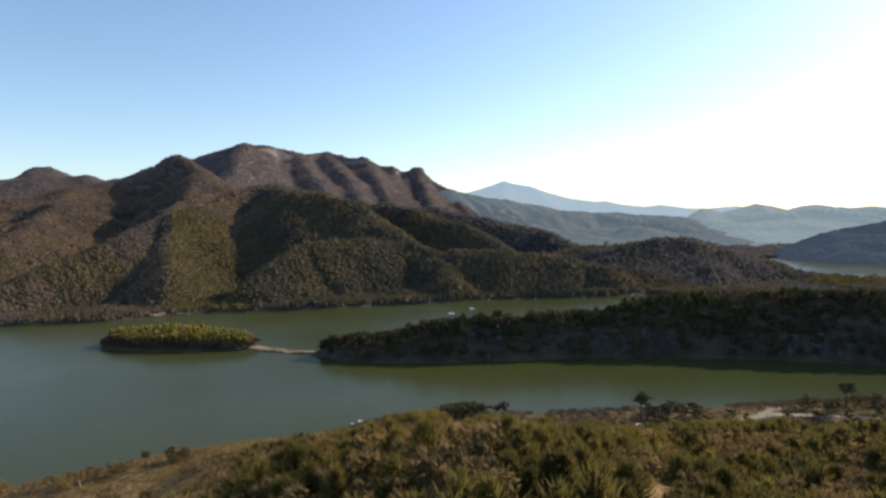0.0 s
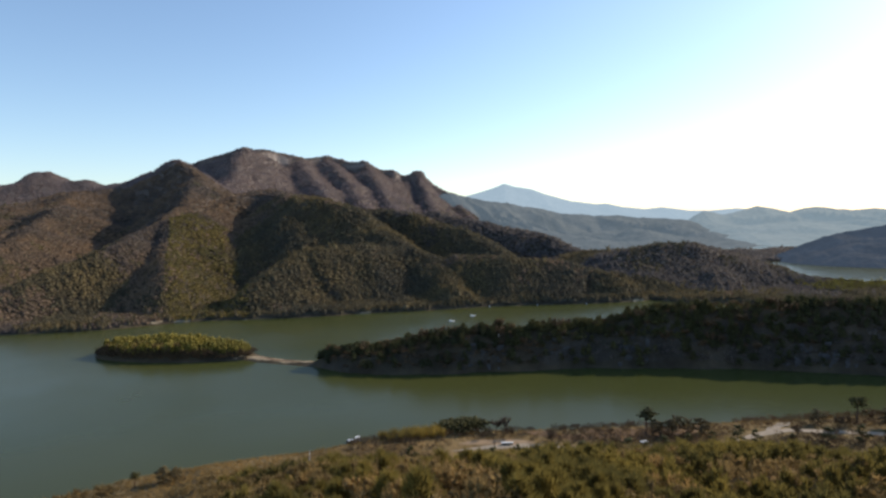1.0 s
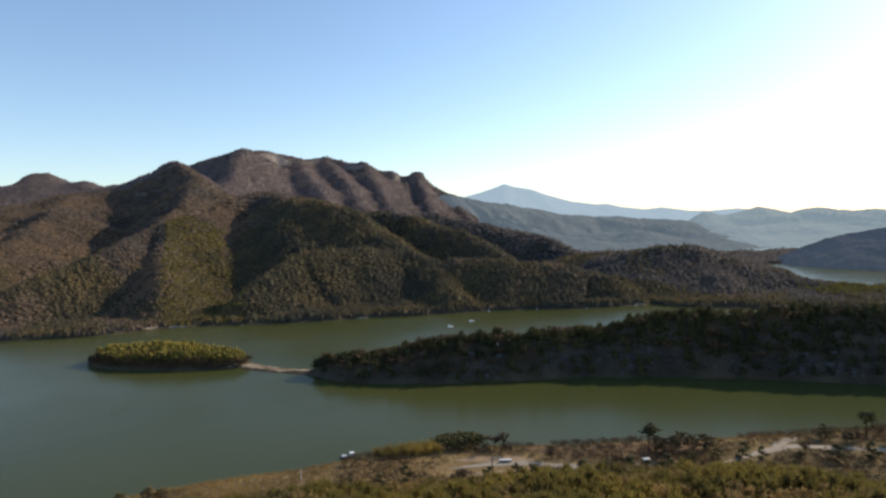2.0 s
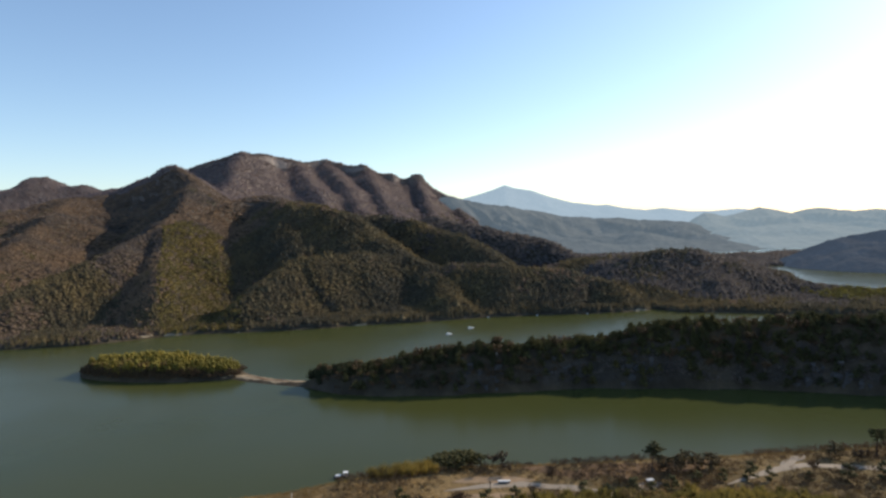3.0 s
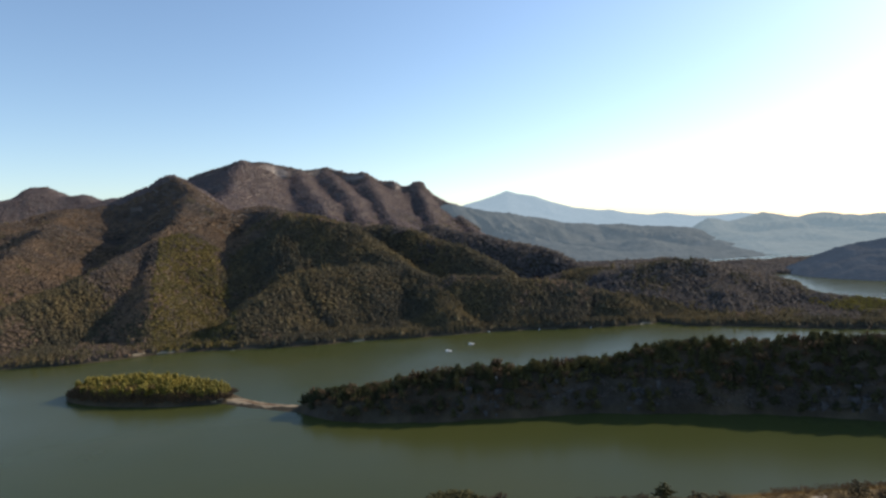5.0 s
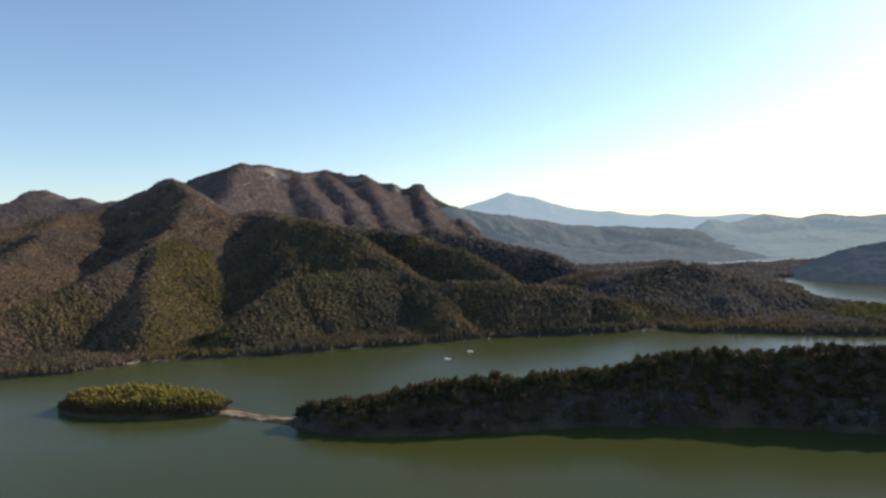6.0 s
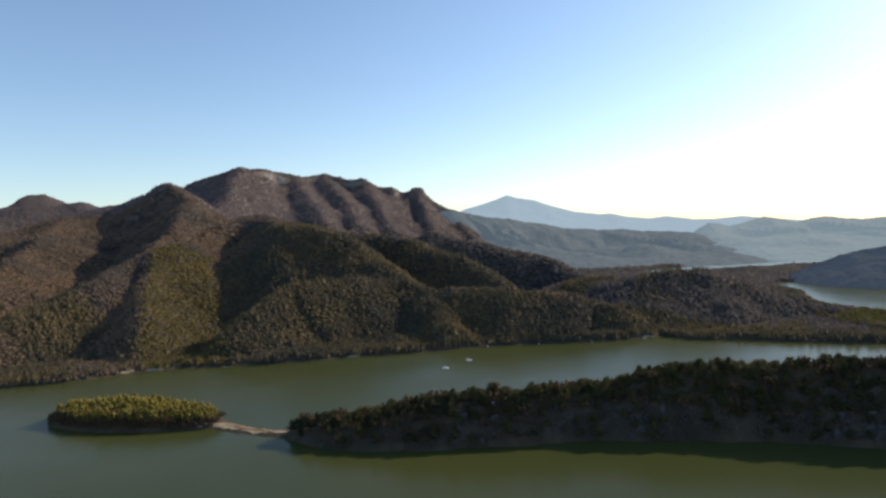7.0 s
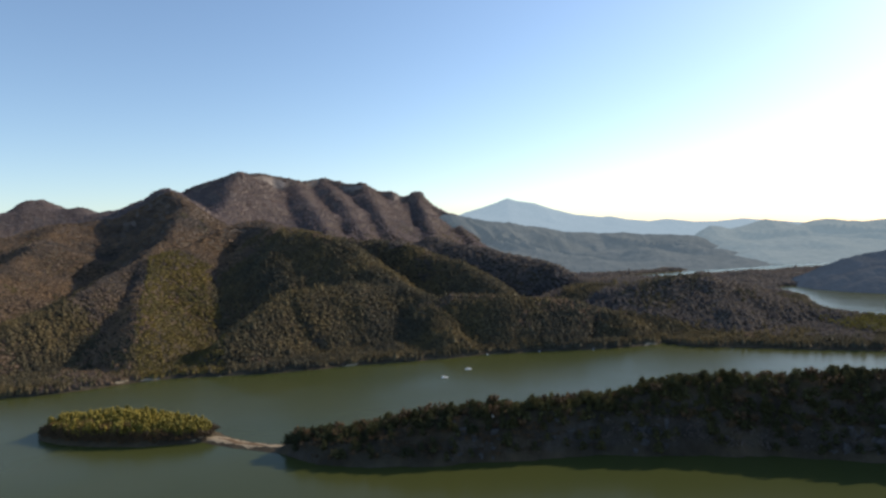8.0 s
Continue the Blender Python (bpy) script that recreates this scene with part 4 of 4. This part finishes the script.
# ---- the lakeside terrace ----
def ribbon(name, pts, width, material, lift=0.06, ragged=0.0, skirt=0.25, steps=60):
    """A strip laid over the land, with a real edge: roads, banks and bare earth."""
    seg = np.array(pts, float)
    s = np.concatenate([[0], np.cumsum(np.hypot(*np.diff(seg, axis=0).T))])
    t = np.linspace(0, s[-1], steps)
    c = np.stack([np.interp(t, s, seg[:, 0]), np.interp(t, s, seg[:, 1])], 1)
    d = np.gradient(c, axis=0)
    d /= np.linalg.norm(d, axis=1)[:, None]
    n = np.stack([-d[:, 1], d[:, 0]], 1)
    half = width / 2 * (1 + ragged * (fbm(t / 3 + 7, t * 0 + len(pts)) - 0.5) * 2)
    if ragged:
        half = half * np.clip(np.minimum(t, s[-1] - t) / (0.25 * s[-1]), 0.05, 1) ** 0.6
    rows = []
    for u in (-1.0, -1.0, -0.5, 0.0, 0.5, 1.0, 1.0):
        p = c + n * (u * half)[:, None]
        rows.append(np.column_stack([p, land(p[:, 0], p[:, 1]) + lift]))
    rows[0][:, 2] -= lift + skirt
    rows[-1][:, 2] -= lift + skirt
    return new(name, mesh_from(name, np.stack(rows).reshape(-1, 3), sheet(7, steps), material, False))


def part(name, bm, material, parent, label=""):
    me = bpy.data.meshes.new(name)
    bm.to_mesh(me)
    bm.free()
    me.materials.append(material)
    ob = new(name, me)
    ob.parent = parent
    return tagged(ob, label)


def block(sx, sy, sz, at=(0, 0, 0), bevel=0.03, taper=0.0):
    b = bmesh.new()
    bmesh.ops.create_cube(b, size=1)
    for v in b.verts:
        k = 1 - taper * (v.co.z + 0.5)
        v.co = Vector((v.co.x * sx * k, v.co.y * sy * k, v.co.z * sz)) + Vector(at)
    bmesh.ops.bevel(b, geom=b.edges[:], offset=bevel, segments=2, affect="EDGES")
    return b


def tube(r0, r1, h, at=(0, 0, 0), sides=12):
    b = bmesh.new()
    bmesh.ops.create_cone(b, cap_ends=True, segments=sides, radius1=r0, radius2=r1, depth=h)
    bmesh.ops.translate(b, verts=b.verts, vec=Vector(at) + Vector((0, 0, h / 2)))
    return b


M_EARTH = simple("bare_earth", (0.24, 0.16, 0.09), (0.36, 0.26, 0.16), 0.4)
M_REED = foliage("dry_reed", [(0, (0.217, 0.161, 0.046)), (0.5, (0.290, 0.215, 0.062)), (1, (0.362, 0.269, 0.077))], 0.05, (0.8, 0.85, 0.9), (1.15, 1.1, 0.9), 0.4)
M_FIELD = simple("dry_field", (0.11, 0.066, 0.034), (0.19, 0.115, 0.058), 0.25)

tagged(ribbon("road_1", [(3, 145.5), (12, 147), (21, 147), (31, 144.5), (42, 140)], 2.4, M_CONCRETE, 0.06, 0.35), "pale worn concrete lane along the lakeside terrace", "road", kind="structure")
tagged(ribbon("road_2", [(66, 143), (73, 146), (80, 149), (88, 151), (99, 149), (112, 145), (130, 142)], 2.4, M_CONCRETE, 0.06, 0.25), "pale worn concrete lane curving along the shore", "road", kind="structure")
tagged(ribbon("road_3", [(82, 150), (87, 154), (92, 157)], 2.4, M_CONCRETE, 0.09, 0.2), "pale concrete ramp down to the water", "road", kind="structure")
tagged(ribbon("bare_patch", [(5, 150), (11, 150.5), (17, 149.5), (24, 149)], 3.0, M_EARTH, 0.05, 0.6), "bare pale earth beside the lane", "ground", kind="structure")
tagged(ribbon("bare_patch", [(6, 142), (12, 141.5), (19, 142.5)], 2.6, M_EARTH, 0.05, 0.6), "bare orange-brown earth below the lane", "ground", kind="structure")
tagged(ribbon("field", [(22, 157), (36, 157), (52, 156), (70, 158)], 15.0, M_FIELD, 0.04, 0.3), "dry reddish-brown fallow field by the lake", "field", kind="structure")
tagged(ribbon("bare_patch", [(38, 139), (41, 139.8), (46, 143), (52, 145)], 3.0, M_CONCRETE, 0.07, 0.4), "broken pale concrete on the terrace", "pavement", kind="structure")
tagged(ribbon("shore_bank", [(-30, 155), (-20, 159.4), (-8, 163.4), (8, 164.8)], 1.8, M_EARTH, 0.08, 0.4), "bare orange-brown earth bank at the water", "bank", kind="structure")
tagged(ribbon("shore_bank", [(-94, 126), (-88, 129.4), (-80, 132.6), (-70, 140.8), (-62, 145.4), (-53, 148.2), (-42, 151.8)], 2.4, M_SAND, 0.08, 0.5), "pale dry bank along the water", "bank", kind="structure")

# sand between island and peninsula, and pale banks across the water
tagged(ribbon("sandbar", [(-88, 271.5), (-82, 271.5), (-75, 268), (-66, 263), (-60, 260.5), (-51, 257.5)], 4.6, M_SAND, 0.07, 0.85), "pale sandbar joining the island and the peninsula", "sandbar", kind="structure")
tagged(ribbon("driftline", [(-80, 271), (-75, 268.6), (-70, 264.6), (-65, 263.2), (-58, 259.4)], 2.0, M_FIELD, 0.14, 0.9), "dark line of drift and mud along the sandbar", "mud", kind="structure")
tagged(ribbon("sandbar", [(-104, 267.2), (-97, 266.2), (-90, 268.5), (-83, 272)], 1.8, M_SAND, 0.08, 0.5), "pale sandy rim of the island", "sandbar", kind="structure")
for a in ([(-176.6, 377.8), (-173.9, 379.8), (-170.7, 381.8)], [(-165.0, 383.3), (-160.0, 384.9), (-154.9, 386.6)], [(-62.2, 393.6), (-53.2, 396.2), (-42.3, 399.9)], [(-123.7, 386.8), (-118.6, 387.1)], [(135.3, 414.6), (140.4, 417.1), (146.3, 417.5)]):
    tagged(ribbon("pale_bank", a, 1.8, M_SAND, 0.25, 0.5), "pale bare earth bank at the far waterline", "bank", kind="structure")

rng = np.random.RandomState(51)


def umbrella_pine(h, r, label, group, low=0.42):
    return tree_thing("red_pine", pine_shape(rng, h, r, low, 260, 0.35, 0.6, 0.04), M_PINE, label, "tree", group)


flat = [umbrella_pine(3.7, 3.7, "flat-topped dark pine with bare trunk above the shore", "pines by the shore") for k in range(3)]
plant(flat[0], [(3.2, 160.5), (8.8, 160.2)], rng, 1.0, 1.1)
plant(flat[1], [(5.0, 161.5), (7.2, 161.6)], rng, 1.05, 1.15)
plant(flat[2], [(6.0, 159.2), (10.2, 159.4)], rng, 0.9, 1.0)
def round_pine(label, group):
    return tree_thing("red_pine", pine_shape(rng, 4.8, 2.2, 0.22, 190, 0.36, 0.7), M_FARPINE, label, "tree", group)


lone = [umbrella_pine(7.6, 2.2, "dark green pine with a tall bare trunk", "pines on the terrace", 0.66)]
lone += [round_pine("round-crowned dark green pine on the terrace", "pines on the terrace") for k in range(3)]
plant(lone[0], [(51.5, 149.5), (108, 154.5)], rng, 0.84, 0.9)
plant(lone[1], [(57.5, 150.5), (63, 151.5), (98.5, 155.5), (121, 150)], rng, 0.75, 0.9)
plant(lone[2], [(60, 152.2), (65.5, 150), (113, 150), (117, 147)], rng, 0.7, 0.88)
plant(lone[3], [(55, 152), (67.5, 152), (125, 148), (-60, 132), (-57.5, 133)], rng, 0.5, 0.8)
plant(copy_thing(lone[0], Matrix.Identity(4)), [(-65, 129.8)], rng, 0.45, 0.5)
low = [tree_thing("young_pine", pine_shape(rng, 3.0, 1.4, 0.1, 60, 0.36), M_PINE, "bushy dark green young pine on the terrace", "tree", "young pines on the terrace") for k in range(3)]
for k, p in enumerate(low):
    spots = [(44 + 4 * k, 139.5), (33 + 5 * k, 138.5), (-6 - 6 * k, 139 - 2 * k), (60 + 6 * k, 145), (76 + 8 * k, 143.5 - k), (100 + 7 * k, 141), (24 - 6 * k, 137.5)]
    plant(p, spots, rng, 0.7, 1.25)
small = [tree_thing("bare_tree", bare_shape(rng, 3.2, 1.5, 170), M_BARE, "small leafless tree on the bare terrace", "tree", "leafless trees on the terrace") for k in range(2)]
plant(small[0], [(22, 141.0), (18, 152.5), (28, 149), (104, 153), (112, 156)], rng, 0.8, 1.1)
plant(small[1], [(15, 158), (17.5, 157), (42, 144), (55, 146), (101, 151), (88, 147)], rng, 0.8, 1.2)
def reed_shape(h, r, blades):
    """A stand of upright dry reed blades on thin stalks."""
    stalks = []
    for k in range(12):
        a, d = rng.uniform(0, 6.28), r * math.sqrt(rng.rand())
        x, y = d * math.cos(a), d * math.sin(a)
        stalks.append(stick((x, y, -0.1), (x * 1.15, y * 1.15, h * rng.uniform(0.8, 1.1)), 0.03, 0.01, 3))
    return joined(stalks), joined([slivers(rng, blades, (0, 0, 0.35 * h), (r, r, 0.3 * h), 0.6 * h, 0.07, 2.2)])


reed = [tree_thing("reed_clump", reed_shape(2.6, 1.7, 240), M_REED, "yellow-green reed clump by the shore", "reed", "reeds by the shore", "foliage") for k in range(3)]
plant(reed[0], [(-14 + 2.6 * k, 154.5 + 0.75 * k) for k in range(6)], rng, 0.75, 1.1)
plant(reed[1], [(-12 + 2.6 * k, 152.8 + 0.6 * k) for k in range(6)], rng, 0.7, 1.05)
plant(reed[2], [(-8 + 2.5 * k, 157 + 0.6 * k) for k in range(4)], rng, 0.8, 1.1)

# brown scrub and grass over the terrace
def on_terrace(X, Y, Z):
    road = np.minimum(along(X, Y, [(3, 146, 0), (12, 147, 0), (21, 147, 0), (42, 140, 0)])[0], along(X, Y, [(66, 143, 0), (88, 151, 0), (112, 145, 0), (130, 142, 0)])[0])
    return (Z > 1.2) & (Z < 5.5) & (Y > 108) & (road > 2.8) & ~((np.abs(X - 13) < 10) & (np.abs(Y - 146) < 6))
X, Y, Z = scatter(rng, -22, 135, 122, 168, 1.9, lambda X, Y, Z: on_terrace(X, Y, Z) & (fbm(X / 9, Y / 9) > 0.40))
ob = strewn("terrace_scrub", [bare_shape(rng, 1.5, 1.1, 75, False, 0.045)[1] for k in range(4)], X, Y, Z, rng, M_BARE, 0.6, 1.25)
tagged(ob, "low reddish-brown scrub over the lakeside terrace", "scrub", kind="stuff")
X, Y, Z = scatter(rng, -80, 135, 122, 168, 1.5, on_terrace)
ob = strewn("dry_grass", [slivers(rng, 18, (0, 0, 0.1), (0.6, 0.6, 0.1), 0.6, 0.035, 1.0) for k in range(4)], X, Y, Z, rng, M_SCRUB)
tagged(ob, "dry straw-coloured grass on the lakeside terrace", "grass", kind="stuff")
X, Y, Z = scatter(rng, 268, 345, 385, 452, 3.0, lambda X, Y, Z: (Z > 0.8) & (fbm(X / 16 + 4, Y / 16) > 0.56))
ob = strewn("bamboo_grove", [bamboo_shape(rng, 3.6, 1.9, 14)[1] for k in range(3)], X, Y, Z, rng, M_BAMBOO)
tagged(ob, "yellow-green bamboo on the low spit across the water", "bamboo", kind="stuff")


# ---- small things ----
def at_land(ob, x, y, turn=0.0, z=None):
    ob.matrix_basis = pose(x, y, float(land(np.array([x]), np.array([y]))[0]) if z is None else z, 0, 0, turn)
    return ob


wall = new("low_wall")
part("coping", block(2.9, 0.7, 0.16, (0, 0, 0.56)), M_WHITE, wall, "pale painted coping")
part("base", block(2.7, 0.4, 0.6, (0, 0, 0.22)), M_CONCRETE, wall, "grey concrete base")
at_land(tagged(wall, "low pale concrete wall beside the lane", "wall"), 16.8, 148.0, -3)
tank = new("concrete_block")
part("body", block(1.6, 1.0, 0.8, (0, 0, 0.35)), M_CONCRETE, tank)
part("lid", block(1.7, 1.1, 0.12, (0, 0, 0.8)), M_WHITE, tank, "pale painted lid")
at_land(tagged(tank, "small pale concrete block on the terrace", "concrete block"), 49.5, 145.2, 12)

post = new("marker_post")
part("shaft", tube(0.08, 0.06, 2.6), M_WHITE, post)
part("foot", tube(0.22, 0.18, 0.25), M_CONCRETE, post, "grey concrete foot")
at_land(tagged(post, "white marker post on the grassy slope", "post"), -74.3, 120.8)
second = copy_thing(post, Matrix.Identity(4))
at_land(second, -30.1, 141.2)

# a heap of dark brush and a weathered pole on the bare earth below the lane
heap = new("brush_pile")
hv, hf = joined([blobs(rng, np.stack([rng.normal(0, 1.1, 14), rng.normal(0, 0.6, 14), rng.uniform(0.0, 0.7, 14)], 1), rng.uniform(0.35, 0.8, (14, 3)), rough=0.5)])
limbs_v, limbs_f = slivers(rng, 160, (0, 0, 0.7), (1.9, 1.0, 0.6), 1.1, 0.06, 0.5)
for nm, v, f, m in (("brush", hv, hf, M_BARK), ("branches", limbs_v, limbs_f, M_BARK)):
    ob = new(nm, mesh_from(nm, v, f, m))
    ob.parent = heap
at_land(tagged(heap, "heap of dark cut brush on the bare earth", "brush pile"), 6.2, 141.6, 8)
pole = new("wooden_pole")
part("shaft", tube(0.14, 0.10, 2.7, (0, 0, -0.2), 8), M_BARK, pole)
part("crosspiece", block(0.9, 0.12, 0.12, (0.1, 0, 2.2), 0.02), M_BARK, pole)
at_land(tagged(pole, "weathered dark wooden pole beside the lane", "pole"), 13.3, 144.0, 20)

stone = new("marker_board")
part("board", block(0.7, 0.1, 1.0, (0, 0, 1.3)), M_WHITE, stone)
for dx in (-0.35, 0.35):
    part("leg", tube(0.05, 0.05, 1.2, (dx, 0, -0.3), 8), M_STEEL, stone)
at_land(tagged(stone, "small white board on the wooded cliff", "board"), 25.2, 242.8, 5)


def hull(length, width, height):
    """An open boat's hull: pointed bow, flat stern, sides that flare, hollow inside."""
    b = bmesh.new()
    rings = []
    for k in range(9):
        u = k / 8
        w = width / 2 * (1 if u < 0.55 else math.cos((u - 0.55) / 0.45 * 1.45))
        rise = 0.25 * height * max(0, u - 0.5) ** 2 * 4
        x = (u - 0.5) * length
        prof = [(-w, height + rise), (-w * 0.8, 0.1), (w * 0.8, 0.1), (w, height + rise), (w * 0.88, height + rise), (w * 0.7, 0.25), (-w * 0.7, 0.25), (-w * 0.88, height + rise)]
        rings.append([b.verts.new((x, y, z)) for y, z in prof])
    for p, q in zip(rings[:-1], rings[1:]):
        for i in range(8):
            b.faces.new((p[i], p[(i + 1) % 8], q[(i + 1) % 8], q[i]))
    for e in (rings[0], rings[-1]):
        b.faces.new((e[0], e[1], e[6], e[7]))
        b.faces.new((e[1], e[2], e[5], e[6]))
        b.faces.new((e[2], e[3], e[4], e[5]))
    bmesh.ops.recalc_face_normals(b, faces=b.faces[:])
    return b


boat = new("moored_boat")
part("hull", hull(4.6, 1.7, 0.75), M_DARK, boat, "dark hull")
cabin = part("cabin", block(1.3, 1.3, 1.15, (1.1, 0, 1.05), 0.06, 0.12), M_WHITE, boat, "white cabin")
for wy in (-0.63, 0.63):
    part("window", block(0.7, 0.04, 0.4, (1.1, wy, 1.2), 0.01), M_DARK, cabin, "dark side window")
part("windscreen", block(0.04, 0.8, 0.4, (1.74, 0, 1.2), 0.01), M_DARK, cabin, "dark windscreen")
part("roof", block(1.45, 1.4, 0.08, (1.1, 0, 1.66), 0.03), M_WHITE, cabin)
part("cover", block(1.7, 1.25, 0.3, (-1.1, 0, 0.85), 0.08), M_WHITE, boat, "white deck cover")
part("mast", tube(0.04, 0.03, 1.4, (0.4, 0, 0.6), 8), M_STEEL, boat)
tagged(boat, "small dark boat with white cabin moored at the shore", "boat")
boat.matrix_basis = pose(-22.8, 163.4, -0.12, 0, 0, 12) @ Matrix.Diagonal((0.85, 0.85, 0.85, 1))

raft = new("fishing_raft")
part("deck", block(3.4, 2.0, 0.2, (0, 0, 0.26)), M_WHITE, raft)
for dy in (-0.75, 0.75):
    f = tube(0.2, 0.2, 3.2, (0, 0, -1.6), 12)
    bmesh.ops.rotate(f, verts=f.verts, matrix=Matrix.Rotation(radians(90), 3, "Y"))
    bmesh.ops.translate(f, verts=f.verts, vec=(0, dy, 0.02))
    part("float", f, M_STEEL, raft, "grey float")
part("hut", block(1.1, 1.2, 0.6, (-0.6, 0, 0.64), 0.05, 0.08), M_WHITE, raft)
tagged(raft, "small white floating raft on the open lake", "raft", "rafts on the lake")
raft.matrix_basis = pose(22.7, 373.4, 0, 0, 0, 8)
m = pose(9.2, 356.0, 0, 0, 0, -6)
copy_thing(raft, m)

buoy = new("shore_float")
part("drum", block(1.1, 0.8, 0.5, (0, 0, 0.15), 0.1), M_WHITE, buoy)
part("post", tube(0.05, 0.05, 1.3, (0.4, 0, 0.3), 8), M_STEEL, buoy)
tagged(buoy, "small pale float moored at the far shore", "float", "floats along the far shore")
for k, (x, y) in enumerate([(20.6, 408.7), (36.6, 411.7), (69.1, 412.3), (102.3, 410.9)]):
    m = pose(x, y, 0, 0, 0, 25 * k)
    if k == 0:
        buoy.matrix_basis = m
    else:
        copy_thing(buoy, m)
